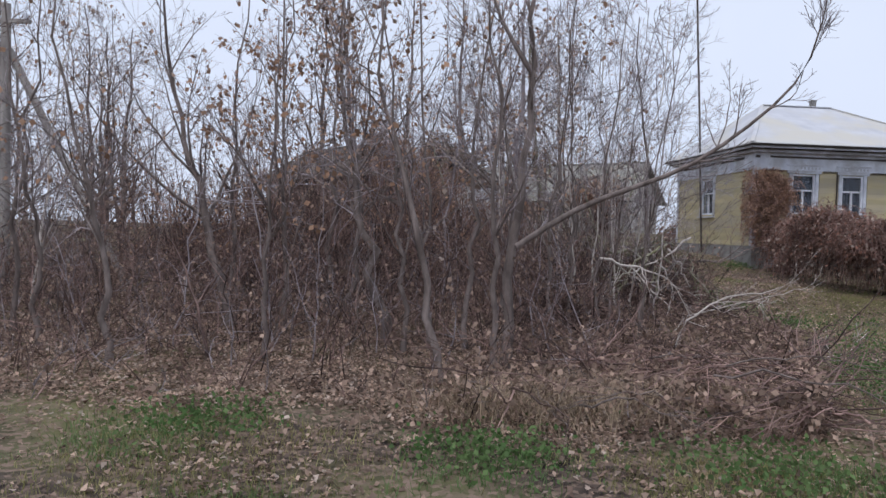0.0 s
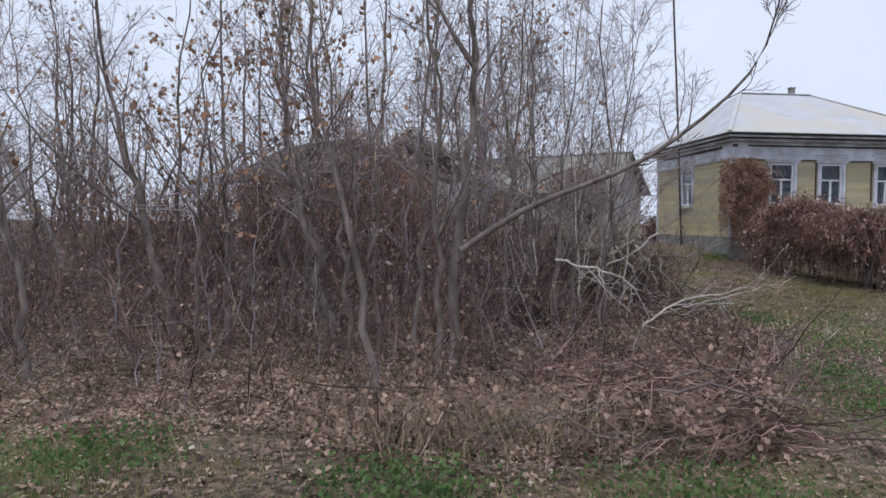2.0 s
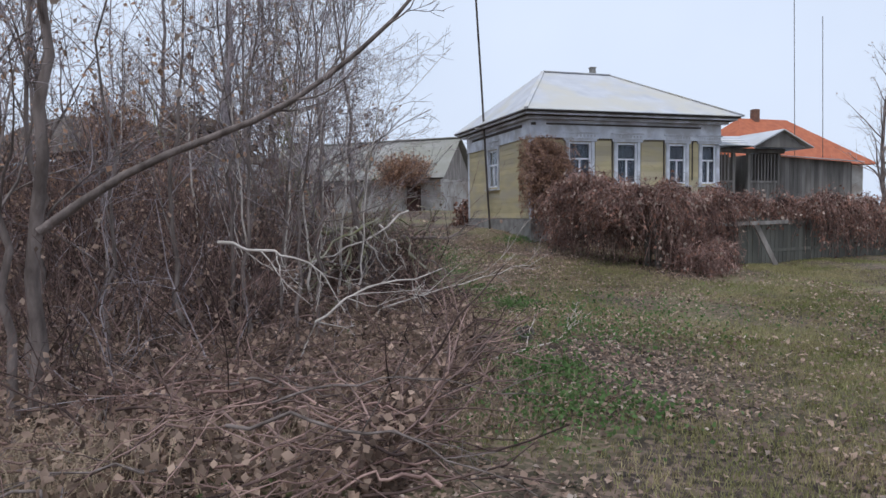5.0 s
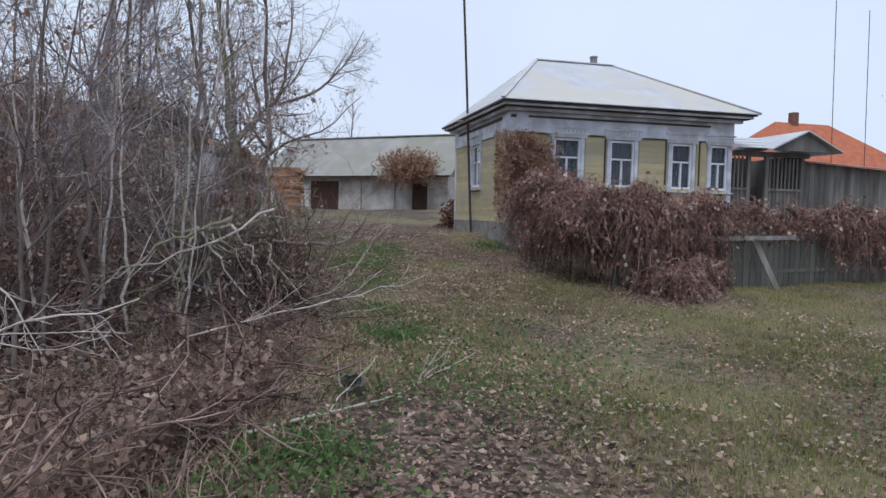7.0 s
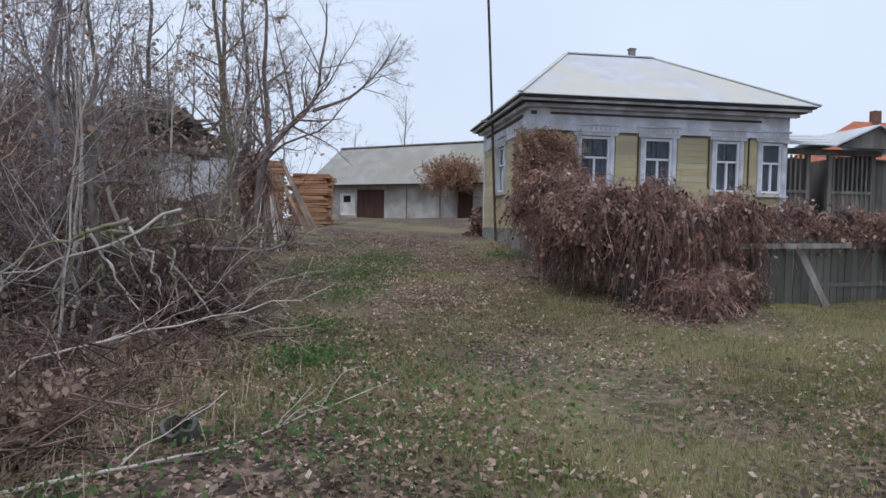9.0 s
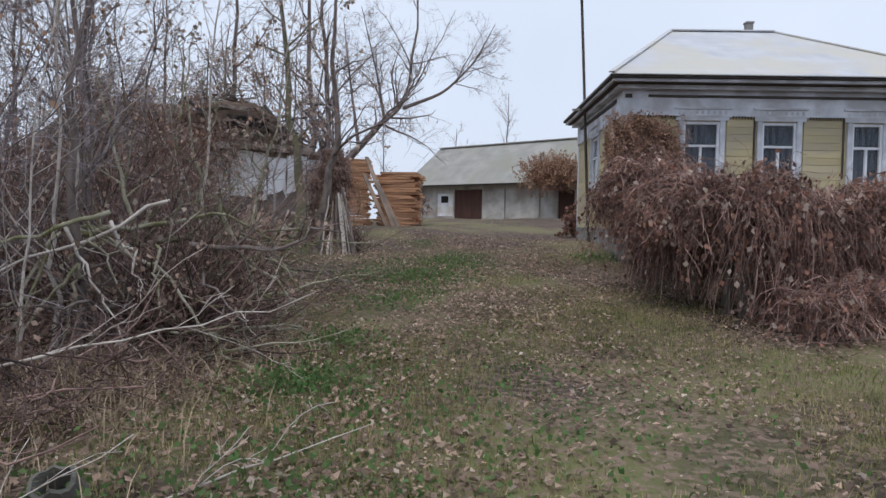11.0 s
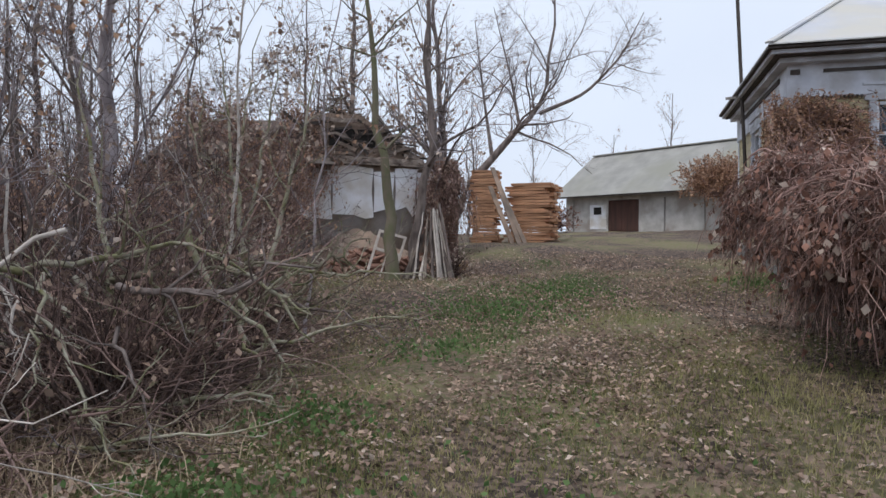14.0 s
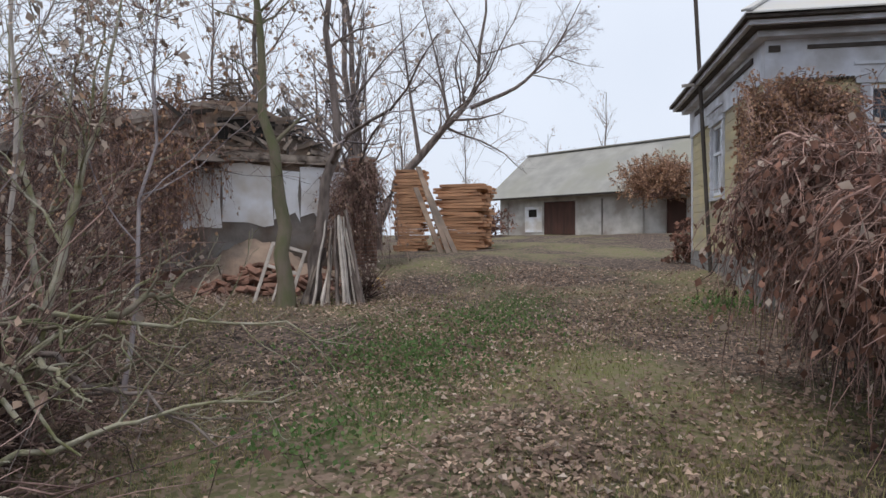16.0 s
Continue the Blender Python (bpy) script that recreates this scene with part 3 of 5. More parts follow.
# ---- dry vines over the fence and house corner ----
def vine_mass(name, label, spine, height, depth, strands, leaves, seed, leaf_mat, low=0.1, top_var=0.3, hollow=0.0, stem_mat=None):
    """A curtain of dead vines: strands leave a ragged crest, hang down on both sides and tangle; near the start of the spine they may end high."""
    rng = np.random.default_rng(seed)
    total = line_length(spine)
    s = rng.uniform(0, total, strands)
    pa = np.array([along(spine, v) for v in s])
    nrm = np.stack([-np.sin(pa[:, 2]), np.cos(pa[:, 2])], -1)
    g = level(pa[:, 0], pa[:, 1])
    crest = height * (1 + top_var * 0.3 * (np.sin(s * 2.1) * np.sin(s * 0.9 + 1) + 0.6 * np.sin(s * 5.3 + seed)) + rng.normal(0, 0.06, strands))
    swell = 1 + 0.35 * np.sin(s * 1.7 + seed) + 0.25 * np.sin(s * 4.1)
    side = np.where(rng.uniform(size=strands) < 0.75, -1.0, 1.0)
    off = rng.uniform(0.0, 1.0, strands) ** 0.7 * depth * side * swell
    k = 8
    t = np.linspace(0, 1, k)
    reach = rng.uniform(0.2, 1.0, strands) ** 0.8
    short = (s < hollow) & (rng.uniform(size=strands) < 0.93)
    reach = np.where(short, rng.uniform(0.1, 0.44, strands), reach)
    drop = reach * (crest - low)
    start = np.stack([pa[:, 0] + nrm[:, 0] * off * 0.3, pa[:, 1] + nrm[:, 1] * off * 0.3, g + crest - np.abs(off) * 0.25 - rng.uniform(0, 0.3, strands)], -1)
    run = rng.normal(0, 0.32, strands)
    bow = rng.uniform(0.05, 0.3, strands)
    out = np.sin(t * 1.6)
    paths = np.zeros((strands, k, 3))
    paths[:, :, 0] = start[:, None, 0] + nrm[:, None, 0] * (off[:, None] * 0.7 * out) + (np.cos(pa[:, 2]) * run)[:, None] * t
    paths[:, :, 1] = start[:, None, 1] + nrm[:, None, 1] * (off[:, None] * 0.7 * out) + (np.sin(pa[:, 2]) * run)[:, None] * t
    paths[:, :, 2] = start[:, None, 2] + bow[:, None] * np.sin(t * 3.0) - drop[:, None] * t ** 1.4
    paths += np.cumsum(rng.normal(0, 0.046, paths.shape), axis=1) * np.array([1, 1, 0.6])
    paths[:, :, 2] = np.maximum(paths[:, :, 2], g[:, None] + 0.02)
    rad = np.repeat(rng.uniform(0.0025, 0.0075, strands)[:, None], k, 1) * (1 - 0.5 * t)
    rad[rng.uniform(size=strands) < 0.06] *= 2.0
    p2, r2 = sprout(paths, rad, 1, 0.1, 0.9, 0.4, 70, 4, 0.4, -0.1, 0.0018, rng)
    top = tagged(new(name, tubes_mesh(name, [(paths, rad, 3), (p2, r2, 3)], stem_mat or M_VINE)), label, "vine", kind="stuff")
    allp = on_stems(paths, leaves, rng, 0.0)
    v, f = leaf_arrays(allp + rng.normal(0, 0.05, allp.shape), 0.07, rng, 2.2)
    part("dry_leaves", np_mesh("dry_leaves", v, f, leaf_mat), None, top, "withered red-brown leaves")
    pale = on_stems(paths, leaves // 5, rng, 0.0)
    v, f = leaf_arrays(pale + rng.normal(0, 0.05, pale.shape), 0.08, rng, 2.4)
    part("pale_leaves", np_mesh("pale_leaves", v, f, M_LEAF_PALE), None, top, "bleached curled leaves")
    return top


vine_mass("vine_hedge", "thick curtain of dead red-brown vines hanging over the fence", [(8.88, 16.95), (9.8, 14.72), (11.8, 15.35)], 1.66, 0.58, 3600, 9500, 11, M_LEAF_RUST, hollow=2.5)
vine_mass("vine_hedge", "dead brown vines trailing over the garden fence", [(15.0, 16.45), (17.6, 17.4), (22.0, 19.0)], 1.55, 0.4, 1500, 6000, 12, M_LEAF_RUST, low=0.3)
vine_mass("vine_hedge", "thin dead vines along the fence top", [(11.8, 15.45), (15.2, 16.55)], 1.42, 0.2, 700, 1500, 14, M_LEAF_RUST, low=1.08)
vine_mass("vine_hedge", "dead vines heaped between fence end and house corner", [(9.45, 16.8), (9.6, 18.4), (9.85, 20.4)], 1.45, 0.38, 1900, 6000, 13, M_LEAF_RUST, hollow=1.9)


# backs the hollow; darker twig colour paints in the shade under the overhang
vine_mass("vine_hedge", "dense tangle of dead vines behind the fence end, stems darkened for the hollow's shade", [(9.5, 17.2), (10.3, 15.5), (12.0, 16.1)], 1.3, 0.45, 1700, 900, 18, M_LEAF_RUST, low=0.02, stem_mat=M_TWIG)
vine_mass("vine_heap", "low heap of fallen vines in front of the fence", [(10.3, 14.0), (11.4, 14.6)], 0.45, 0.45, 800, 1100, 15, M_LEAF_RUST, low=0.05)


vine_mass("ruin_creeper", "dead brown creeper smothering the ruined wall", [(-2.75, 20.1), (-1.4, 20.7), (-0.1, 21.9)], 2.7, 0.55, 1100, 6000, 16, M_LEAF_TAN, low=0.3)
vine_mass("ruin_creeper", "dead creeper sprawling over the rotten roof edge", [(-2.3, 20.2), (-0.6, 21.9), (0.1, 22.7)], 3.35, 0.5, 700, 3200, 19, M_LEAF_TAN, low=1.6, top_var=0.6)
vine_mass("ruin_creeper", "dead brown creeper on the ruin beside the brick gatepost", [(1.9, 23.9), (2.6, 24.6)], 2.0, 0.35, 380, 1200, 17, M_LEAF, low=0.2)


def wall_vine():
    rng = np.random.default_rng(21)
    n, k = 1200, 7
    z = 0.6 + rng.uniform(0, 1, n) ** 0.6 * 1.9
    u = -0.3 + rng.uniform(0, 1, n) * (1.1 + 0.22 * np.sin(z * 4.0))
    base = np.stack([u, -0.1 - rng.uniform(0, 1, n) ** 2 * 0.4, z], -1)
    p = grow_paths(base, rng.normal(size=(n, 3)) * np.array([1, 0.35, 0.6]) + np.array([0, -0.1, -0.4]), rng.uniform(0.3, 1.0, n), k, 0.35, -0.12, rng)
    p[:, :, 1] = np.minimum(p[:, :, 1], -0.05)
    p[:, :, 0] = np.clip(p[:, :, 0], -0.4, 1.12)
    p[:, :, 2] = np.minimum(p[:, :, 2], 2.6)
    r = np.full((n, k), 0.004)
    top = new("wall_creeper", tubes_mesh("wall_creeper", [(p, r, 3)], M_VINE))
    top.matrix_world = HOUSE
    tagged(top, "rust-brown dead creeper clinging to the house corner", "vine", kind="stuff")
    at = on_stems(p, 14000, rng, 0.0)
    v, f = leaf_arrays(at + rng.normal(0, 0.03, at.shape), 0.045, rng, 0.8)
    part("dry_leaves", np_mesh("dry_leaves", v, f, M_LEAF_TAN), None, top, "withered rust leaves")


wall_vine()


# ---- mast beside the house ----
def build_mast():
    m = thing("antenna_mast", Matrix.Translation((9.1, 23.9, lvl(9.1, 23.9))), "thin dark pole beside the house wall", "pole")
    path = np.array([[(-0.054 * z, 0.02 * math.sin(z), z - 0.2) for z in np.linspace(0, 9.5, 12)]])
    part("shaft", tubes_mesh("shaft", [(path, np.full((1, 12), 0.035), 8)], M_DARKWOOD), None, m)
    bm = bmesh.new()
    beam(bm, (-0.5, 0, 3.32), (0.25, 0, 3.36), 0.04, 0.05)
    part("crossbar", bm, M_GREYWOOD, m)


build_mast()

# ---- barn at the end of the yard ----
SHED_L, SHED_R = (0.9, 48.6), (11.2, 41.3)


def build_barn():
    ang = math.atan2(SHED_R[1] - SHED_L[1], SHED_R[0] - SHED_L[0])
    ln = math.hypot(SHED_R[0] - SHED_L[0], SHED_R[1] - SHED_L[1])
    b = thing("barn", Matrix.Translation((SHED_L[0], SHED_L[1], 1.68)) @ Matrix.Rotation(ang, 4, "Z"), "long low whitewashed barn with grey slate roof and brown door", "barn")
    holes = [(3.2, 5.3, 0.0, 1.72), (10.35, 11.35, 0.0, 1.6)]
    part("wall", wall_with_holes(ln, 1.95, holes, 0.25), M_WHITEWASH, b, "stained whitewashed front wall")
    part("wall", boxm(0, 0.25, 0.25, 5.0, 0, 1.95), M_WHITEWASH, b)
    part("wall", boxm(ln - 0.25, ln, 0.25, 5.0, 0, 1.95), M_WHITEWASH, b)
    part("wall", boxm(0, ln, 5.0, 5.2, 0, 1.95), M_WHITEWASH, b)
    part("footing", boxm(-0.05, ln + 0.05, 0.02, 5.2, -1.0, -0.002), M_CONCRETE, b)
    d = part("door", boxm(3.2, 5.3, 0.05, 0.1, 0.02, 1.7), M_BROWNDOOR, b, "dark brown plank door")
    for k in range(9):
        part("door_board", boxm(3.22 + k * 0.23, 3.22 + k * 0.23 + 0.215, 0.025, 0.049, 0.04, 1.69), M_BROWNDOOR, d)
    part("door", boxm(10.35, 11.35, 0.1, 0.15, 0.02, 1.58), M_BROWNDOOR, b, "narrow dark door")
    # patched white boards and window left of the door
    part("patch", boxm(1.9, 3.1, -0.03, -0.002, 0.15, 1.5), M_PLASTER, b, "peeling white boarding")
    # flat near-black slab: the window's inner shade is only colour
    part("small_window", boxm(2.2, 2.75, -0.05, -0.031, 0.95, 1.35), M_SHADE_FILL, b)
    for x in (0.6, 6.9, 9.2):
        part("wall_batten", boxm(x, x + 0.07, -0.04, -0.002, 0.0, 1.75), M_GREYWOOD, b)
    part("fascia", boxm(-0.4, ln + 0.4, -0.62, -0.57, 1.9, 2.02), M_DARKWOOD, b)
    rf = bmesh.new()
    roof_course(rf, (-0.5, -0.65, 1.98), (ln + 0.5, -0.65, 1.98), (-0.3, 2.6, 4.55), (ln + 0.3, 2.6, 4.55), 1, 0.0)
    part("roof_slope", rf, M_BARNROOF, b, "weathered slate roof slope")
    rf = bmesh.new()
    roof_course(rf, (ln + 0.5, 5.8, 1.98), (-0.5, 5.8, 1.98), (ln + 0.3, 2.6, 4.55), (-0.3, 2.6, 4.55), 1, 0.0)
    roof = part("roof_slope", rf, M_BARNROOF, b, "weathered slate roof slope")
    bm = bmesh.new()
    beam(bm, (-0.3, 2.6, 4.6), (ln + 0.3, 2.6, 4.6), 0.3, 0.06)
    part("ridge_cap", bm, M_BARNROOF, roof)
    for x in (0.0, ln - 0.2):
        g = bmesh.new()
        poly(g, [(x, 0, 1.95), (x, 5.2, 1.95), (x, 2.6, 4.45)], 0.2, (1, 0, 0))
        part("gable", g, M_GREYWOOD, b)


build_barn()


def dome_bush(name, label, cx, cy, w, h, base, n, leaves, seed, mat, leaf_mat, up=0.3, leaf=0.11):
    """A dense rounded shrub: arching stems from a stool, hung with dead leaves."""
    rng = np.random.default_rng(seed)
    z0 = lvl(cx, cy)
    b = np.stack([rng.normal(0, 0.12 * w, n), rng.normal(0, 0.12 * w, n), np.full(n, base)], -1)
    ang = rng.uniform(0, 2 * np.pi, n)
    d = np.stack([np.cos(ang) * 0.8, np.sin(ang) * 0.8, rng.uniform(0.3, 1.8, n)], -1)
    p = grow_paths(b, d, rng.uniform(0.6, 1.0, n) * h, 7, 0.16, -0.1 * up, rng)
    r = np.repeat(np.linspace(0.012, 0.004, 7)[None], n, 0)
    p2, r2 = sprout(p, r, 5, 0.3, 1, 0.42, 45, 3, 0.2, 0.0, 0.003, rng)
    top = thing(name, Matrix.Translation((cx, cy, z0)), label, "bush")
    part("stem_tangle", tubes_mesh("stem_tangle", [(p, r, 4), (p2, r2, 3)], mat), None, top)
    at = on_stems(p2, leaves, rng, 0.1)
    v, f = leaf_arrays(at, leaf, rng, 0.8)
    part("dry_leaves", np_mesh("dry_leaves", v, f, leaf_mat), None, top, "dense withered rust-brown leaves")


dome_bush("creeper_bush", "rounded rust-brown dead creeper heaped over the barn eave", 8.95, 41.2, 2.3, 2.1, 1.5, 320, 20000, 31, M_VINE, M_LEAF_TAN, leaf=0.075)
dome_bush("dry_bush", "low reddish-brown dry bush beside the house wall", 9.35, 27.0, 0.9, 1.1, 0.0, 120, 2500, 32, M_TWIG, M_LEAF_RUST)
dome_bush("dry_bush", "low brown dry bush at the end of the barn", 0.9, 44.0, 1.2, 1.8, 0.0, 120, 2500, 33, M_TWIG, M_LEAF_RUST)


# ---- stacks of boards, leaning planks ----
def board_stack(cx, cy, turn, w, d, h, seed, label):
    rng = random.Random(seed)
    s = thing("board_stack", Matrix.Translation((cx, cy, lvl(cx, cy))) @ Matrix.Rotation(turn, 4, "Z"), label, "stack")
    meshes = []
    for _ in range(5):
        bm = bevelled(boxm(-0.5, 0.5, -0.5, 0.5, 0, 1), 0.03)
        me = bpy.data.meshes.new("board")
        bm.to_mesh(me)
        bm.free()
        me.materials.append(M_ORANGEWOOD)
        meshes.append(me)
    z = -0.05
    while z < h:
        t = rng.uniform(0.075, 0.1)
        n = 3
        for k in range(n):
            p = part("board", rng.choice(meshes), None, s)
            ww = w * rng.uniform(0.78, 1.06)
            p.matrix_local = Matrix.Translation((rng.uniform(-0.11, 0.11), (k - (n - 1) / 2) * d / n, z)) @ Matrix.Rotation(rng.uniform(-0.09, 0.09), 4, "Z") @ Matrix.Rotation(rng.uniform(-0.025, 0.025), 4, "Y") @ Matrix.Diagonal((ww, d / n * 0.92, t * 0.86, 1))
        z += t


board_stack(1.75, 29.6, 0.15, 0.85, 0.9, 2.25, 1, "tall narrow stack of orange-brown boards")
board_stack(3.0, 30.9, -0.1, 1.55, 1.2, 1.9, 2, "wide stack of orange-brown boards")


def leaning_planks():
    for k, (a, b) in enumerate((((2.3, 28.5, 3.55), (3.5, 27.1, 1.25)), ((2.45, 28.4, 3.2), (3.65, 27.2, 1.25)), ((2.2, 28.6, 3.0), (3.3, 27.2, 1.22)))):
        bm = bmesh.new()
        beam(bm, a, b, 0.14, 0.04)
        ob = part("plank", bevelled(bm, 0.005), M_CLAY)
        tagged(ob, "long grey-brown plank leaning against the board stack", "plank", "leaning planks")


leaning_planks()


# ---- old window frame, stakes and yellow block by the tree ----
def old_frame():
    m = Matrix.Translation((2.25, 20.15, lvl(2.25, 20.15) - 0.02)) @ Matrix.Rotation(radians(20), 4, "Z") @ Matrix.Rotation(radians(16), 4, "Y") @ Matrix.Rotation(radians(-14), 4, "X")
    f = thing("old_window_frame", m, "empty weathered pale window frame leaning on a tree", "window frame")
    for a in ((0, 0.05, 0, 1.0), (0.5, 0.55, 0, 1.0), (0.26, 0.29, 0.05, 0.95)):
        part("stile", bevelled(boxm(a[0], a[1], 0, 0.04, a[2], a[3]), 0.004), M_TWIG_PALE, f)
    for z in (0.0, 0.6, 0.95):
        part("rail", bevelled(boxm(0.051, 0.499, 0.002, 0.038, z, z + 0.05), 0.004), M_TWIG_PALE, f)


old_frame()


def stake_bundle():
    rng = random.Random(5)
    for k in range(26):
        a = rng.uniform(-0.9, 2.6)
        bx, by = 3.45 + 0.45 * math.cos(a) + rng.uniform(-0.12, 0.12), 20.45 - 0.35 * abs(math.sin(a))
        ln = rng.uniform(0.6, 1.5)
        p = np.array([[(bx + (3.4 - bx) * t * 0.6 + rng.uniform(-0.015, 0.015), by + (20.6 - by) * t * 0.6, lvl(bx, by) - 0.05 + ln * t) for t in np.linspace(0, 1, 6)]])
        r = rng.uniform(0.018, 0.034)
        ob = part("stake", tubes_mesh("stake", [(p, np.linspace(r, r * 0.7, 6)[None], 6)], (M_BARK, M_FALLEN, M_TWIG_PALE)[k % 3]), None)
        tagged(ob, "split grey-brown stake leaning upright against a tree", "stake", "stakes by the tree")
    bm = bevelled(boxm(-0.16, 0.16, -0.13, 0.13, 0, 0.22), 0.02)
    ob = part("wooden_block", bm, M_YELLOWBLOCK)
    ob.matrix_world = Matrix.Translation((3.37, 22.4, lvl(3.37, 22.4))) @ Matrix.Rotation(0.5, 4, "Z")
    tagged(ob, "sawn yellow wooden block lying in the weeds", "block")


stake_bundle()


# ---- ruined house among the trees ----
def build_ruin():
    ang = radians(46)
    r = thing("ruined_house", Matrix.Translation((-2.2, 20.1, 0.75)) @ Matrix.Rotation(ang, 4, "Z"), "derelict whitewashed brick house with a collapsed roof", "ruin")
    part("wall", wall_with_holes(6.1, 2.3, [(1.0, 1.8, 0.9, 1.9)], 0.35), M_RUINWALL, r, "stained clay wall")
    prng = random.Random(41)
    x = 2.7
    while x < 5.65:
        w = prng.uniform(0.5, 1.15)
        lo, hi = 1.12 + prng.uniform(-0.12, 0.28), 2.38 + prng.uniform(-0.1, 0.06)
        pl = bmesh.new()
        poly(pl, [(x, -0.002, lo), (x + w * 0.5, -0.002, lo + prng.uniform(-0.1, 0.1)), (x + w * 0.8, -0.002, lo + prng.uniform(-0.16, 0.2)), (x + w - 0.006, -0.002, lo + prng.uniform(-0.1, 0.12)), (x + w - prng.uniform(0.01, 0.07), -0.002, (lo + hi) / 2),
                  (x + w - 0.006, -0.002, hi + prng.uniform(-0.08, 0.02)), (x + w * 0.4, -0.002, hi), (x, -0.002, hi - prng.uniform(0, 0.08)), (x + prng.uniform(0, 0.03), -0.002, lo + 0.5)], 0.028, (0, -1, 0))
        part("plaster_patch", pl, M_PLASTER, r, "cracked patch of white plaster")
        x += w
    b = wall_with_holes(5.6, 2.2, [(1.2, 2.0, 0.8, 1.8), (3.4, 4.2, 0.8, 1.8)], 0.35)
    w2 = part("wall", b, M_RUINWALL, r)
    w2.matrix_local = Matrix.Translation((0.0, 5.6, 0)) @ Matrix.Rotation(radians(-90), 4, "Z")
    part("wall", boxm(5.75, 6.1, 0.35, 5.6, 0, 2.2), M_RUINWALL, r)
    part("wall", boxm(0.35, 5.75, 5.25, 5.6, 0, 2.2), M_RUINWALL, r)
    part("footing", boxm(-0.05, 6.12, -0.06, 5.6, -0.9, 0.35), M_BRICK, r, "exposed brick footing")
    pillar = part("pillar", boxm(6.72, 7.23, 0.12, 0.63, -0.4, 2.3), M_CONCRETE, r, "crumbling brick gatepost")
    pillar.matrix_local = Matrix.Translation((-0.6, -0.25, 0.35))
    bme = bpy.data.meshes.new("pillar_brick")
    bm = bevelled(boxm(-0.128, 0.128, -0.06, 0.06, 0, 0.066), 0.008)
    bm.to_mesh(bme)
    bm.free()
    bme.materials.append(M_BRICK)
    for c in range(34):
        for x, y, a in ((6.835, 0.16, 0), (7.105, 0.16, 0), (6.835, 0.59, 0), (7.105, 0.59, 0), (6.76, 0.375, 90), (7.19, 0.375, 90)):
            p = part("brick", bme, None, pillar)
            p.matrix_local = Matrix.Translation((x + (0.0 if c % 2 else 0.012), y, -0.38 + c * 0.078)) @ Matrix.Rotation(radians(a + (c * 37 % 7 - 3) * 0.6), 4, "Z")
    part("eave_beam", boxm(2.5, 6.0, -0.12, -0.05, 2.43, 2.5), M_FALLEN, r)
    part("eave_beam", boxm(-0.35, -0.2, -0.2, 5.9, 2.25, 2.38), M_DARKWOOD, r)
    rng = random.Random(9)
    rf = bmesh.new()
    roof_course(rf, (-0.5, -0.5, 2.35), (3.4, -0.5, 2.35), (0.6, 1.7, 3.45), (2.9, 1.7, 3.6), 1, 0.0)
    part("roof_slope", rf, M_RUINROOF, r, "sagging rotten roof slope")
    rf = bmesh.new()
    roof_course(rf, (-0.5, 6.0, 2.3), (-0.5, -0.5, 2.35), (0.6, 3.6, 3.4), (0.6, 1.7, 3.45), 1, 0.0)
    part("roof_slope", rf, M_RUINROOF, r, "sagging rotten roof slope")
    for k in range(9):
        x = 3.2 + k * 0.42
        bm = bmesh.new()
        beam(bm, (x * 0.8 + 0.6, 0.2, 2.5), (x * 0.6 + 1.5 + rng.uniform(-0.3, 0.3), 2.4 + rng.uniform(-0.6, 0.2), 3.9 + rng.uniform(-0.7, 0.3)), 0.07, 0.08)
        part("rafter", bm, M_DARKWOOD, r)
    for k in range(14):
        x, y, z = rng.uniform(3.0, 6.4), rng.uniform(0.0, 2.2), rng.uniform(2.6, 4.0)
        bm = bmesh.new()
        beam(bm, (x, y, z), (x + rng.uniform(-0.9, 0.9), y + rng.uniform(-0.5, 0.5), z + rng.uniform(-0.3, 0.5)), 0.12, 0.025)
        part("broken_board", bm, M_DARKWOOD, r)
    # mound of rotten laths and thatch where the roof fell in
    heap = bmesh.new()
    for k in range(900):
        u, v = rng.gauss(0, 0.5), rng.gauss(0, 0.42)
        top = 1.75 * math.exp(-(u * u / 0.5 + v * v / 0.5))
        x, y, z = 3.75 + u * 1.5, 0.75 + v, 2.45 + top * rng.random() ** 0.5
        a, ln = rng.uniform(0, 6.28), rng.uniform(0.15, 0.75)
        w = rng.choice((0.012, 0.018, 0.03, 0.055))
        beam(heap, (x - ln * 0.5 * math.cos(a), y - ln * 0.5 * math.sin(a), z - 0.1 * rng.random()), (x + ln * 0.5 * math.cos(a), y + ln * 0.5 * math.sin(a), z - ln * rng.uniform(-0.25, 0.5)), w, 0.014)
    d = part("roof_debris", heap, M_FALLEN, r, "heap of grey rotten laths and thatch")
    tagged(d, kind="stuff")
    gable = [(0.9, 0.05, 2.31)]
    for k in range(19):
        x = 1.2 + k * 0.27
        gable.append((x, 0.05, float(np.interp(x, [1.2, 1.7, 3.0, 3.8, 4.4, 5.2, 6.1], [2.6, 2.95, 3.45, 3.75, 3.5, 2.95, 2.45])) + rng.uniform(-0.12, 0.08)))
    gable.append((6.1, 0.05, 2.31))
    g = bmesh.new()
    poly(g, gable[::-1], 0.28, (0, 1, 0))
    part("gable_wall", g, M_CLAY, r, "crumbling clay gable wall")
    # the gable is uncut; a near-black sheet stands for a hole's shade
    part("gable_hole", boxm(3.4, 4.5, 0.0, 0.045, 2.85, 3.25), M_SHADE_FILL, r, "near-black sheet painted as the shaded hole in the fallen gable")
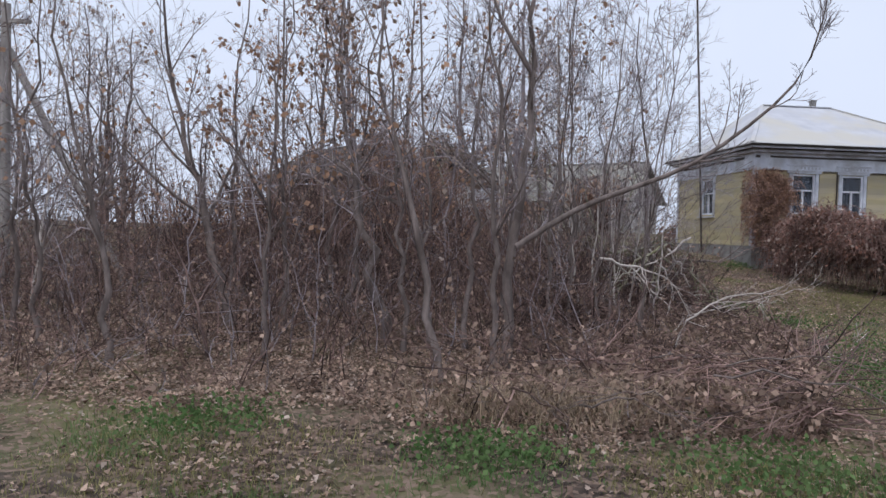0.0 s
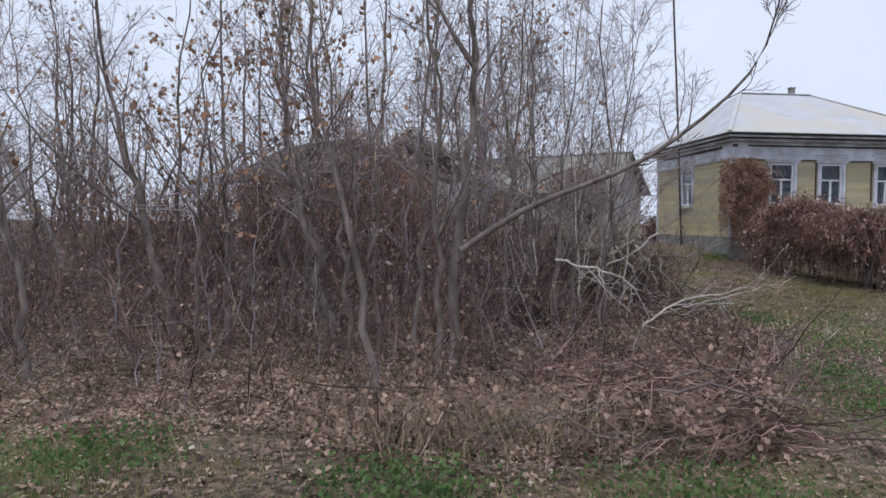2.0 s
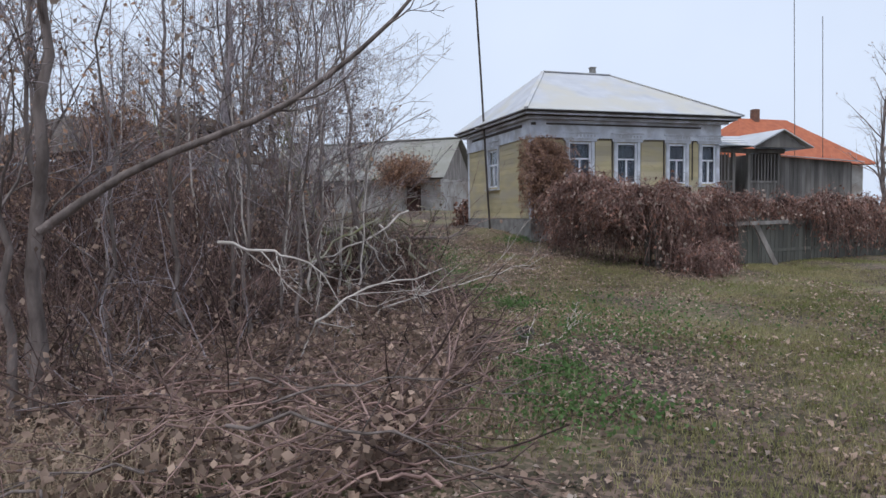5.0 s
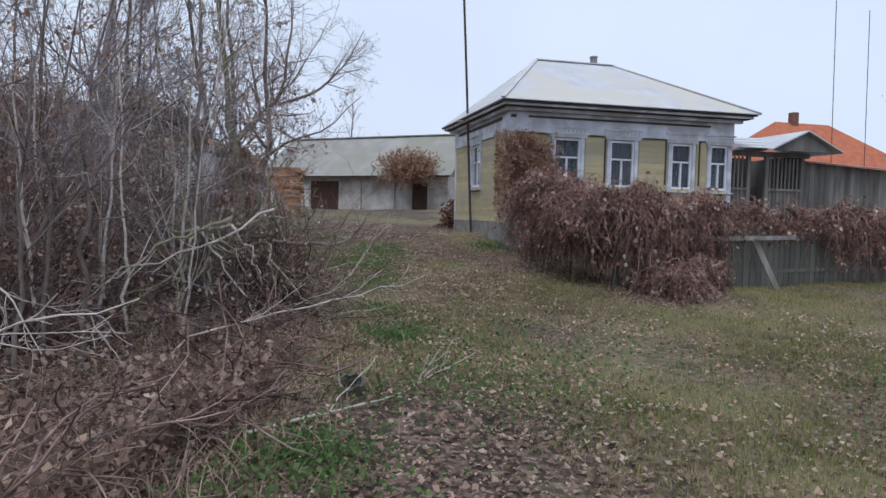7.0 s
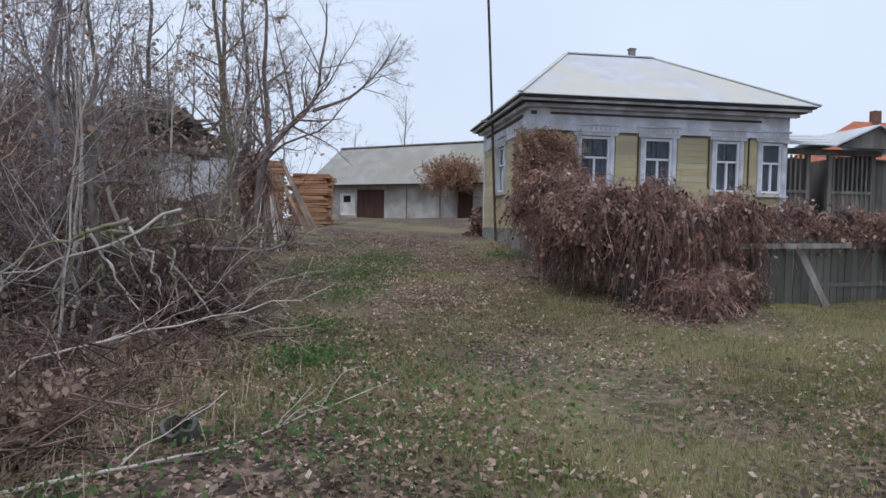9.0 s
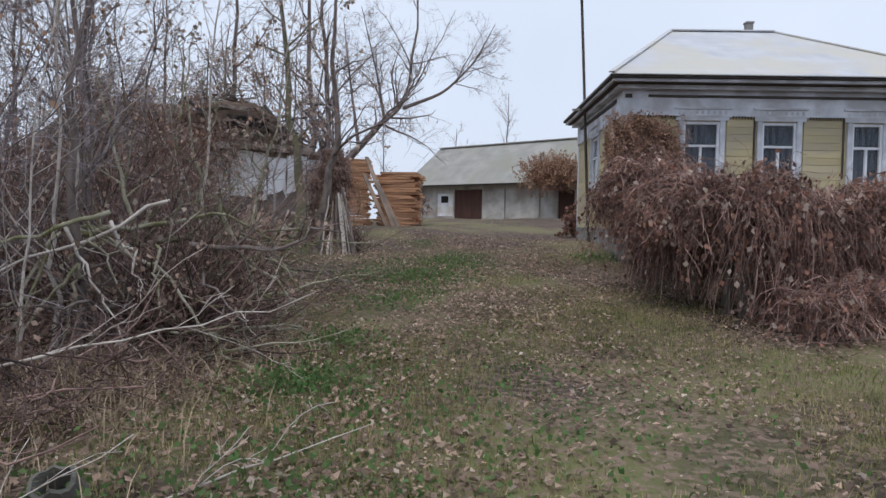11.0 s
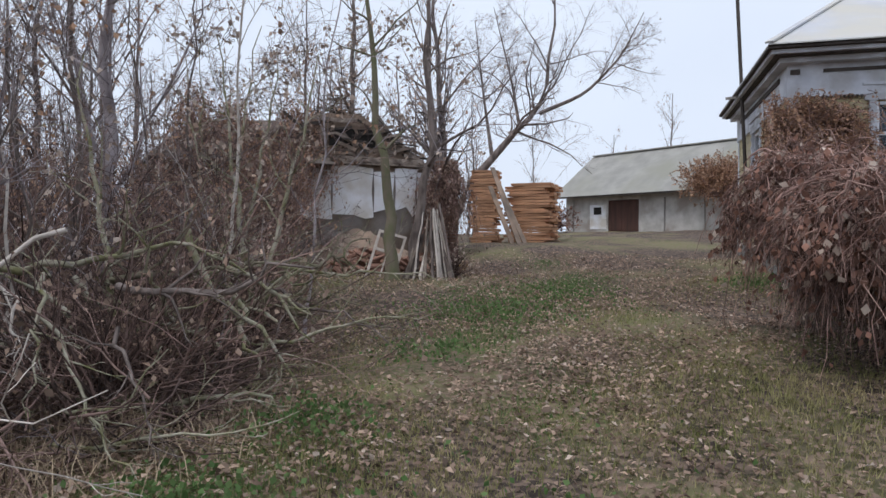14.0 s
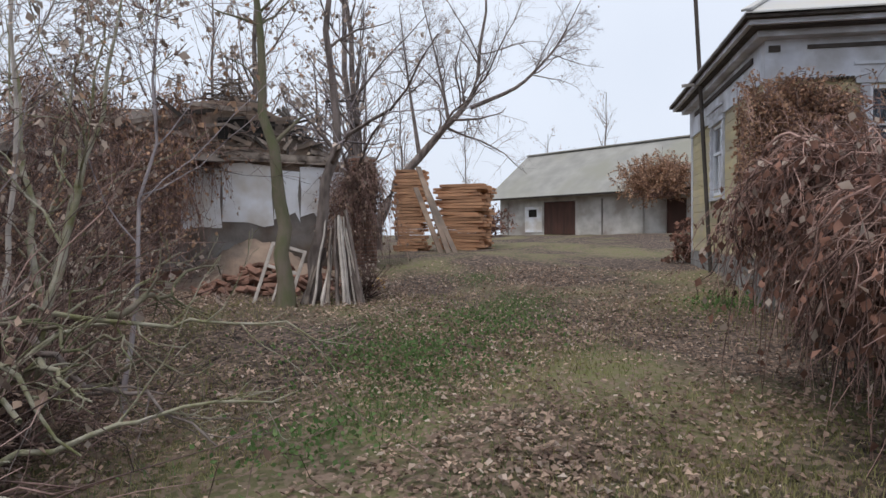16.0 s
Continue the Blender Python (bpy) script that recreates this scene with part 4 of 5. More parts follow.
    for k in range(70):
        x = rng.uniform(1.6, 5.6)
        top = float(np.interp(x, [1.2, 1.7, 3.0, 3.8, 4.4, 5.2, 6.1], [2.6, 2.95, 3.45, 3.75, 3.5, 2.95, 2.45]))
        z, a, ln = rng.uniform(2.55, top + 0.05), rng.gauss(0, 0.5), rng.uniform(0.2, 0.8)
        bm = bmesh.new()
        y = rng.uniform(-0.12, 0.02)
        beam(bm, (x - ln / 2 * math.cos(a), y, z - ln / 2 * math.sin(a)), (x + ln / 2 * math.cos(a), y + rng.uniform(-0.1, 0.06), z + ln / 2 * math.sin(a)), 0.025, rng.uniform(0.03, 0.09))
        part("broken_lath", bm, (M_FALLEN, M_DARKWOOD, M_CLAY)[k % 3], r)
    part("gable_beam", boxm(2.6, 5.7, -0.12, 0.02, 2.46, 2.6), M_FALLEN, r, "weathered grey beam")
    part("attic_floor", boxm(0.36, 5.74, 0.36, 5.24, 2.2, 2.28), M_DARKWOOD, r)
    # rubble of fallen bricks at the foot of the wall
    me = bpy.data.meshes.new("brick")
    bm = bevelled(boxm(-0.125, 0.125, -0.06, 0.06, 0, 0.065), 0.008)
    bm.to_mesh(me)
    bm.free()
    me.materials.append(M_BRICK)
    heap = thing("brick_rubble", Matrix.Translation((1.6, 21.9, lvl(1.6, 21.9))), "heap of broken red bricks below the ruined wall", "rubble")
    for k in range(150):
        d = rng.random() ** 0.7 * 1.5
        a = rng.uniform(0, 6.28)
        p = part("brick", me, None, heap)
        p.matrix_local = Matrix.Translation((d * math.cos(a) * 1.2, d * math.sin(a) * 0.6, max(0, 0.55 * (1 - d / 1.5)) * rng.random())) @ Euler((rng.uniform(-0.6, 0.6), rng.uniform(-0.6, 0.6), rng.uniform(0, 6.28))).to_matrix().to_4x4()


build_ruin()


def clay_mound():
    """Washed-out clay and rubble heaped against the foot of the ruin."""
    rng = np.random.default_rng(44)
    u, w = np.meshgrid(np.linspace(-2.2, 2.2, 46), np.linspace(-1.1, 1.1, 24))
    h = 0.95 * np.exp(-(u / 1.25) ** 2 - (w / 0.55) ** 2) + 0.07 * np.sin(7 * u + 2) * np.sin(9 * w) + rng.normal(0, 0.045, u.shape) - 0.1
    a = radians(46)
    x, y = 0.75 + u * math.cos(a) - w * math.sin(a), 22.75 + u * math.sin(a) + w * math.cos(a)
    z = level(x, y) + h
    i = np.arange(u.size).reshape(u.shape)
    f = np.stack([i[:-1, :-1], i[:-1, 1:], i[1:, 1:], i[1:, :-1]], -1).reshape(-1, 4)
    tagged(new("clay_mound", np_mesh("clay_mound", np.stack([x, y, z], -1).reshape(-1, 3), f, M_CLAY, True)), "mound of washed-out reddish clay against the ruined wall", "mound", kind="stuff")


clay_mound()


# ---- far house with an orange roof, antennas, roadside pole ----
def build_far_house():
    h = thing("neighbour_house", Matrix.Translation((28.3, 37.0, 1.3)) @ Matrix.Rotation(0.1, 4, "Z"), "distant brick house with a bright orange hipped roof", "house")
    part("wall", wall_with_holes(9, 3.0, [(1.2, 2.2, 1.0, 2.2), (3.6, 4.6, 1.0, 2.2), (6.0, 7.0, 1.0, 2.2)], 0.3), M_WHITEWASH, h)
    part("wall", boxm(0, 0.3, 0.3, 7, 0, 3.0), M_WHITEWASH, h)
    part("wall", boxm(8.7, 9, 0.3, 7, 0, 3.0), M_WHITEWASH, h)
    part("wall", boxm(0.3, 8.7, 6.7, 7, 0, 3.0), M_WHITEWASH, h)
    # near-black slabs paint the unlit rooms in the openings
    for x in (1.2, 3.6, 6.0):
        part("window", boxm(x, x + 1, 0.1, 0.14, 1.0, 2.2), M_SHADE_FILL, h)
    part("footing", boxm(-0.1, 9.1, -0.1, 7.1, -1.5, -0.002), M_CONCRETE, h)
    rf = bmesh.new()
    e = (-0.6, 9.6, -0.6, 7.6)
    for q in (((e[0], e[2], 3.0), (e[1], e[2], 3.0), (2.6, 3.5, 6.1), (6.4, 3.5, 6.1)),
              ((e[0], e[3], 3.0), (e[0], e[2], 3.0), (2.6, 3.5, 6.1), (2.6, 3.5, 6.099)),
              ((e[1], e[2], 3.0), (e[1], e[3], 3.0), (6.4, 3.5, 6.1), (6.4, 3.5, 6.099)),
              ((e[1], e[3], 3.0), (e[0], e[3], 3.0), (6.4, 3.5, 6.1), (2.6, 3.5, 6.1))):
        rf = bmesh.new()
        roof_course(rf, *q, 1, 0.0)
        roof = part("roof_slope", rf, M_REDROOF, h, "orange tile roof slope")
    part("chimney", boxm(3.6, 4.0, 3.2, 3.6, 5.6, 6.7), M_BRICK, roof)
    for k, (x, y, hh) in enumerate(((26.3, 30.5, 12.5), (29.2, 32.0, 10.5))):
        p = np.array([[(x - 0.02 * z, y, lvl(x, y) + z - 0.2) for z in np.linspace(0, hh, 8)]])
        ob = part("antenna_mast", tubes_mesh("antenna_mast", [(p, np.full((1, 8), 0.016), 6)], M_METAL), None)
        tagged(ob, "thin tall steel antenna mast in a far yard", "mast", "far antenna masts")


build_far_house()


def utility_pole():
    x, y = -9.0, 14.0
    u = thing("utility_pole", Matrix.Translation((x, y, lvl(x, y))), "weathered timber utility pole with a slanting brace", "pole")
    p = np.array([[(0, 0, z - 0.3) for z in np.linspace(0, 6.0, 8)]])
    part("post", tubes_mesh("post", [(p, np.linspace(0.12, 0.09, 8)[None], 10)], M_GREYWOOD), None, u)
    p = np.array([[(2.6 * (1 - t), 0.1, 5.0 * t - 0.2) for t in np.linspace(0, 1, 6)]])
    part("brace", tubes_mesh("brace", [(p, np.full((1, 6), 0.08), 8)], M_GREYWOOD), None, u)
    bm = bmesh.new()
    beam(bm, (-0.5, 0.0, 5.35), (0.5, 0.0, 5.35), 0.08, 0.08)
    part("crossarm", bm, M_GREYWOOD, u)
    for x in (-0.4, 0.4):
        part("insulator", bevelled(boxm(x - 0.035, x + 0.035, -0.035, 0.035, 5.39, 5.52), 0.015), M_WHITE, u)


utility_pole()


# ---- trees that can be told apart ----
tree("bare_tree", [(0.74, 7.69, 0.02), (0.81, 7.68, 1.43), (0.9, 7.64, 2.5), (0.99, 7.6, 3.33), (1.02, 7.55, 4.6), (0.95, 7.6, 6.2)], 0.062,
     "slender grey tree with one long limb arching sideways", limbs=11, twigs=7, fine=4, limb_len=0.26, seed=1, start=0.42,
     extra=[([(0.83, 7.65, 1.44), (1.41, 7.57, 1.86), (1.98, 7.48, 2.1), (2.59, 7.39, 2.31), (3.08, 7.31, 2.68), (3.54, 7.23, 3.07), (3.83, 7.16, 3.5), (3.93, 7.09, 4.3)], 0.038),
            ([(0.98, 7.6, 3.31), (0.74, 7.55, 3.64), (0.5, 7.57, 4.1), (0.3, 7.6, 5.0)], 0.035)])
tree("bare_tree", [(0.0, 6.95, 0.02), (-0.08, 7.09, 0.89), (-0.3, 7.17, 1.77), (-0.53, 7.24, 2.49), (-0.69, 7.32, 3.22), (-0.85, 7.39, 5.2)], 0.045,
     "thin leaning sapling with bare grey twigs", limbs=9, twigs=6, fine=4, limb_len=0.32, leaves=90, leaf_mat=M_LEAF_TAN, seed=2, start=0.45)
tree("bare_tree", [(-0.73, 9.23, 0.05), (-0.96, 9.28, 1.12), (-1.2, 9.32, 1.92), (-1.4, 9.35, 3.0), (-1.5, 9.5, 5.6)], 0.075,
     "bare grey-brown thicket tree with a few dry leaves", limbs=10, twigs=7, fine=5, leaves=500, seed=3, start=0.3)
tree("bare_tree", [(-3.0, 9.99, 0.05), (-3.41, 10.04, 1.27), (-3.7, 10.09, 2.37), (-3.99, 10.14, 3.31), (-4.4, 10.2, 5.8)], 0.08,
     "bare leaning tree with upswept grey branches", limbs=12, twigs=8, fine=5, limb_len=0.45, leaves=60, seed=4, start=0.2)
# the paler grey bark colour carries the haze in front of this tree
tree("bare_tree", [(1.63, 14.8, 0.3), (1.6, 14.85, 2.8), (1.64, 14.91, 4.6), (1.7, 15.0, 7.5)], 0.1, "tall tree with many upright branches, bark greyed for haze", thick=0.36, limbs=12, twigs=8, fine=5, limb_len=0.45, seed=5, start=0.2, spread=40, rise=0.12, leaves=300, leaf_mat=M_LEAF_TAN, bark=M_TWIG_GREY)
tree("bare_tree", [(3.08, 20.3, 0.72), (3.2, 20.38, 1.79), (3.5, 20.5, 3.2), (3.43, 20.5, 5.2), (3.3, 20.6, 7.5)], 0.12, "dark crooked tree behind the bundle of stakes", limbs=10, twigs=8, fine=5, limb_len=0.42, spread=62, rise=0.0, wobble=0.15, leaves=700, leaf_mat=M_LEAF_PALE, seed=6, start=0.42, bark=M_BARK)
tree("bare_tree", [(2.95, 19.9, 0.72), (2.9, 19.95, 1.96), (2.75, 19.96, 3.1), (2.5, 19.93, 5.2), (2.4, 20.0, 7.5)], 0.13, "moss-greened trunk beside the old window frame", limbs=10, twigs=8, fine=5, limb_len=0.42, spread=62, rise=0.0, wobble=0.15, leaves=900, leaf_mat=M_LEAF_PALE, seed=7, start=0.42, bark=M_BARK_MOSS)
tree("bare_tree", [(-0.5, 32.6, 1.3), (-0.1, 32.8, 2.7), (0.33, 32.99, 4.0), (1.25, 33.25, 4.75), (1.99, 33.46, 5.56), (2.82, 33.7, 6.3), (3.06, 33.81, 8.0), (3.0, 33.82, 10.5)], 0.2,
     "large crooked tree leaning over the board stacks", limbs=17, twigs=10, fine=8, limb_len=0.46, leaves=160, leaf_mat=M_LEAF_PALE, seed=8, start=0.4, spread=58, rise=0.02, wobble=0.16,
     extra=[([(2.6, 33.6, 6.0), (4.2, 34.08, 6.7), (5.4, 34.44, 8.0), (6.2, 34.6, 9.6)], 0.08), ([(0.9, 33.2, 4.5), (0.6, 33.2, 6.5), (0.2, 33.3, 9.5)], 0.08), ([(1.9, 33.4, 5.5), (1.6, 33.4, 7.2), (0.9, 33.4, 10.0)], 0.07)])
tree("bare_tree", [(-2.4, 18.07, 0.5), (-2.38, 18.14, 3.0), (-2.63, 18.08, 5.5), (-2.6, 18.1, 8.5)], 0.1, "straight grey-barked tree beside the ruin", limbs=14, twigs=7, fine=5, limb_len=0.4, seed=9, start=0.3, spread=42, rise=0.12, leaves=450, leaf_mat=M_LEAF_TAN)
tree("bare_tree", [(-3.4, 17.84, 0.5), (-3.2, 17.87, 3.5), (-3.14, 17.9, 8.0)], 0.095, "straight bare tree in the thicket", limbs=14, twigs=7, fine=5, limb_len=0.38, seed=10, start=0.3, spread=42, rise=0.12, leaves=450, leaf_mat=M_LEAF_TAN)


for k, (x, y, dx, h, r, n) in enumerate(((0.62, 7.6, -0.25, 5.6, 0.04, 0), (-0.45, 8.4, -0.5, 5.2, 0.036, 60), (0.35, 8.9, 0.25, 5.8, 0.04, 120), (-3.6, 7.4, -0.9, 4.6, 0.045, 60), (-2.1, 8.0, 0.35, 5.0, 0.034, 150),
                                         (-4.9, 8.3, -0.6, 4.8, 0.04, 40), (-1.4, 10.6, 0.5, 6.2, 0.045, 300), (1.5, 9.4, 0.3, 5.6, 0.03, 40), (2.0, 10.4, -0.2, 5.4, 0.028, 30), (-5.9, 9.4, 0.4, 5.4, 0.045, 60), (2.15, 9.5, 0.4, 5.2, 0.026, 0), (2.7, 9.2, 0.5, 4.4, 0.022, 0), (2.9, 9.9, 0.45, 4.7, 0.024, 0), (2.5, 10.2, 0.6, 4.9, 0.022, 0), (-2.2, 9.6, -0.2, 6.0, 0.045, 420), (-1.9, 11.4, 0.3, 6.4, 0.05, 420), (-3.4, 11.0, 0.2, 6.2, 0.045, 250))):
    z = lvl(x, y)
    tree("bare_tree", [(x, y, z), (x + 0.1 * dx, y + 0.05, z + 0.25 * h), (x + 0.3 * dx, y - 0.08, z + 0.5 * h), (x + dx, y + 0.1, z + h)], r, "slim crooked sapling with dark bare twigs at the thicket front",
         limbs=11, twigs=7, fine=5, limb_len=0.36, spread=44, rise=0.06, wobble=0.14, leaves=n, leaf_mat=M_LEAF_TAN, seed=20 + k, start=0.3)


# ---- thicket of bare saplings ----
def edge_x(y):
    """East edge of the thicket."""
    return np.interp(y, [4.7, 5.0, 5.6, 7.0, 8.3, 10.7, 12, 13.5, 16, 18, 22], [1.2, 2.8, 3.2, 3.8, 4.4, 4.7, 4.9, 4.4, 3.3, 1.8, 1.0])


def front_y(x):
    """Roadside edge of the thicket's leaf litter."""
    return np.interp(x, [-9, -1.2, 0.2, 2.0, 3.4], [5.8, 5.6, 5.05, 4.8, 5.0])


def thicket_trees():
    rng = np.random.default_rng(40)
    protos = []
    spots = []
    while len(spots) < 38:
        y = rng.uniform(8.2, 19)
        x = rng.uniform(-17, min(float(edge_x(y)) - 1.8, 1.2))
        if x > -1 and y > 15:
            continue
        spots.append((x, y, rng.uniform(0.75, 1.2), rng.uniform(0, 6.28)))
    for x in np.linspace(1.2, 3.0, 6):
        spots.append((x + rng.normal(0, 0.2), 12.4 + rng.normal(0, 0.7), rng.uniform(0.8, 1.1), rng.uniform(0, 6.28)))
    for q in ((3.8, 15.6), (2.9, 15.4), (2.2, 15.0), (1.6, 16.0)):
        spots.append((*q, rng.uniform(0.7, 1.0), rng.uniform(0, 6.28)))
    for k in range(6):
        lean = rng.normal(0, 0.35, 2)
        t = tree("sapling", [(0, 0, 0), (lean[0] * 0.3, lean[1] * 0.3, 2), (lean[0], lean[1], 5.6 + 0.4 * k % 2)], 0.018 + 0.004 * k,
                 "slim bare sapling crowded in the thicket", "tree", "thicket saplings", limbs=12, twigs=7, fine=5, limb_len=0.4, spread=46, rise=0.07, wobble=0.15,
                 leaves=(30, 110, 130, 0, 110, 80)[k], leaf_mat=(M_LEAF_TAN, M_LEAF_PALE)[k % 2], seed=50 + k, start=0.16, twig_mat=(M_TWIG_GREY, M_TWIG_GREY, M_TWIG)[k % 3], bark=(M_BARK, M_BARK, M_TWIG_GREY, M_TWIG_PALE, M_BARK, M_BARK)[k])
        protos.append(t)
    for i, (x, y, s, a) in enumerate(spots):
        m = Matrix.Translation((x, y, lvl(x, y))) @ Matrix.Rotation(a, 4, "Z")
        src = protos[i % 6]
        if i < 6:
            src.matrix_world = m
        else:
            src.scale = (s, s, s)
            copy_thing(src, m)
            src.scale = (1, 1, 1)

    for x, y, s in ((2.9, 11.3, 0.7), (3.3, 11.9, 0.8), (2.5, 11.7, 0.75), (3.1, 12.6, 0.7), (2.2, 10.9, 0.7), (3.5, 11.2, 0.55)):
        protos[3].scale = (s, s, s)
        copy_thing(protos[3], Matrix.Translation((x, y, lvl(x, y))) @ Matrix.Rotation(x * 7 + y, 4, "Z"))
    protos[3].scale = (1, 1, 1)


thicket_trees()


def background_trees():
    rng = np.random.default_rng(60)
    protos = []
    for k in range(3):
        protos.append(tree("background_tree", [(0, 0, 0), (0.2, 0.1, 3), (0.1 * k, -0.2, 9 + k)], 0.15, "tall bare tree in the grey distance", "tree", "distant bare trees", limbs=20, twigs=7, fine=2,
                           limb_len=0.36, spread=42, rise=0.1, seed=70 + k, start=0.15, leaves=(500, 150, 350)[k], leaf_mat=M_LEAF_TAN))
    spots = []
    for _ in range(46):
        spots.append((rng.uniform(-40, -3), rng.uniform(22, 46)))
    spots += [(-1.5, 26.5), (0.8, 27.8), (-3, 28), (1.9, 24.8), (6.5, 60), (9, 66), (13, 62), (-2, 52), (2.5, 58), (31, 30), (34, 33), (36, 28), (40, 34), (38, 24), (-14, 20), (-17, 16), (-20, 13), (-12, 24)]
    for i, (x, y) in enumerate(spots):
        m = Matrix.Translation((x, y, lvl(x, y) - 0.1)) @ Matrix.Rotation(rng.uniform(0, 6.28), 4, "Z")
        s = rng.uniform(0.6, 1.05)
        src = protos[i % 3]
        if i < 3:
            src.matrix_world = m
        else:
            src.scale = (s, s, s)
            copy_thing(src, m)
            src.scale = (1, 1, 1)


background_trees()


# ---- undergrowth, litter and grass ----
def undergrowth():
    rng = np.random.default_rng(80)
    n = 3900
    y = 5.4 + rng.uniform(0, 1, n) ** 0.75 * 11.8
    x = edge_x(y) - 0.05 - rng.uniform(0, 1, n) ** 1.2 * 17
    keep = ~((x > -2) & (y > 16)) & (y > front_y(x) + 0.2)
    x, y = x[keep], y[keep]
    n = len(x)
    hgt = rng.uniform(0.5, 2.6, n) * np.clip((y - 5.2) / 4.2, 0.22, 1)
    hgt = np.where((x > 2.3) & (y < 11.7), hgt * 0.3, hgt)
    base = np.stack([x, y, level(x, y) - 0.03], -1)
    p = grow_paths(base, rng.normal(0, 0.55, (n, 3)) + np.array([0, 0, 1.0]), hgt, 6, 0.22, 0.02, rng)
    r = (rng.uniform(0.004, 0.012, n)[:, None]) * (1 - 0.75 * np.linspace(0, 1, 6))
    p2, r2 = sprout(p, r, 5, 0.2, 0.98, 0.45, 50, 4, 0.25, 0.03, 0.0022, rng)
    half = rng.uniform(size=n) < 0.84
    for mask, mat, lab in ((half, M_TWIG, "tangle of thin brown shoots under the trees"), (~half, M_TWIG_GREY, "tangle of thin grey shoots under the trees")):
        m2 = np.repeat(mask, 5)
        tagged(new("undergrowth", tubes_mesh("undergrowth", [(p[mask], r[mask], 3), (p2[m2], r2[m2], 3)], mat)), lab, "undergrowth", kind="stuff")
    at = on_stems(p2, 13000, rng, 0.2)
    v, f = leaf_arrays(at, 0.06, rng, 1.2)
    tagged(new("hanging_leaves", np_mesh("hanging_leaves", v, f, M_LEAF)), "withered brown leaves clinging to the undergrowth", "leaves", kind="stuff")
    y = rng.uniform(5.2, 9.5, 9000)
    x = edge_x(y) - rng.uniform(-0.2, 1, 9000) ** 2 * 4
    at = np.stack([x, y, level(x, y) + 0.02 + rng.uniform(0, 1, 9000) ** 2 * 0.4], -1)
    v, f = leaf_arrays(at, 0.06, rng, 0.6)
    tagged(new("caught_leaves", np_mesh("caught_leaves", v, f, M_LEAF)), "red-brown leaves caught in the brushwood", "leaves", kind="stuff")


undergrowth()


def scatter(n, rng, x0, x1, y0, y1):
    return rng.uniform(x0, x1, n), rng.uniform(y0, y1, n)


def clump(x, y, s=1.0, ph=0.0):
    return 0.5 + 0.25 * (np.sin(1.7 * s * x + 0.9 * s * y + ph) + np.sin(1.1 * s * y - 1.4 * s * x + 2 * ph)) + 0.12 * np.sin(5.1 * s * x + ph) * np.sin(4.7 * s * y)


def fallen_leaves():
    rng = np.random.default_rng(90)
    x, y = scatter(640000, rng, -9, 12, 3, 25)
    inside = np.clip((edge_x(y) + 0.5 - x) * 0.8, 0, 1) * np.clip((y - front_y(x) + 0.25 * np.sin(2.3 * x)) * 2.2 + 0.3, 0, 1)
    lane = np.exp(-((x - np.interp(y, [7, 12, 18], [5.4, 5.8, 6.0])) / np.interp(y, [7, 12, 18], [1.3, 2.2, 3.0])) ** 2) * (y > 6.5)
    dens = (0.24 + 0.2 * (y < 5.5)) * clump(x, y, 1.3) + 0.85 * inside + 0.62 * lane * clump(x, y, 1.0, 1.0)
    keep = rng.uniform(size=len(x)) < dens * np.clip(1.5 - np.hypot(x - 4.5, y - 10) / 14, 0.3, 1)
    x, y = x[keep], y[keep]
    n = len(x)
    size = (0.02 + 0.034 * rng.uniform(0, 1, n) ** 2)[:, None]
    a = rng.uniform(0, 6.28, n)
    t = np.stack([np.cos(a), np.sin(a), rng.normal(0, 0.35, n)], -1)
    s = np.stack([-np.sin(a), np.cos(a), rng.normal(0, 0.35, n)], -1)
    c = np.stack([x, y, level(x, y) + bumps(x, y) + rng.uniform(0.008, 0.05, n)], -1)
    lift = np.array([0, 0, 1.0]) * size * rng.uniform(0.0, 0.4, n)[:, None]
    v = np.stack([c - t * size * 0.6, c + s * size * 0.45 + lift, c + t * size * 0.6, c - s * size * 0.45 + lift], 1)
    pale = rng.uniform(size=n) < 0.12
    for m, mat, lab in ((~pale, M_LEAF, "brown fallen leaves littering the ground"), (pale, M_LEAF_PALE, "pale curled fallen leaves on the ground")):
        vv = v[m].reshape(-1, 3)
        tagged(new("fallen_leaves", np_mesh("fallen_leaves", vv, np.arange(len(vv)).reshape(-1, 4), mat)), lab, "leaves", kind="stuff")


fallen_leaves()


def blades(name, label, x, y, height, width, mat, rng, lean=0.5):
    n = len(x)
    a = rng.uniform(0, 6.28, n)
    h = height * rng.uniform(0.5, 1.4, n)
    base = np.stack([x, y, level(x, y) + bumps(x, y) - 0.01], -1)
    s = np.stack([np.cos(a), np.sin(a), np.zeros(n)], -1) * width
    l = np.stack([-np.sin(a), np.cos(a), np.zeros(n)], -1) * (h * rng.uniform(0.1, lean * 2, n))[:, None]
    up = np.array([0, 0, 1.0]) * h[:, None]
    if height < 0.1:
        v = np.stack([base - s, base + s, base + l + up], 1).reshape(-1, 3)
        f = np.arange(n * 3).reshape(n, 3)
    else:
        mid, tip = base + l * 0.35 + up * 0.6, base + l + up * 0.9
        v = np.stack([base - s, base + s, mid + s * 0.8, mid - s * 0.8, tip + s * 0.2, tip - s * 0.2], 1).reshape(-1, 3)
        i = np.arange(n)[:, None] * 6
        f = np.concatenate([i + np.array([0, 1, 2, 3]), i + np.array([3, 2, 4, 5])])
    tagged(new(name, np_mesh(name, v, f, mat)), label, "grass", kind="stuff")


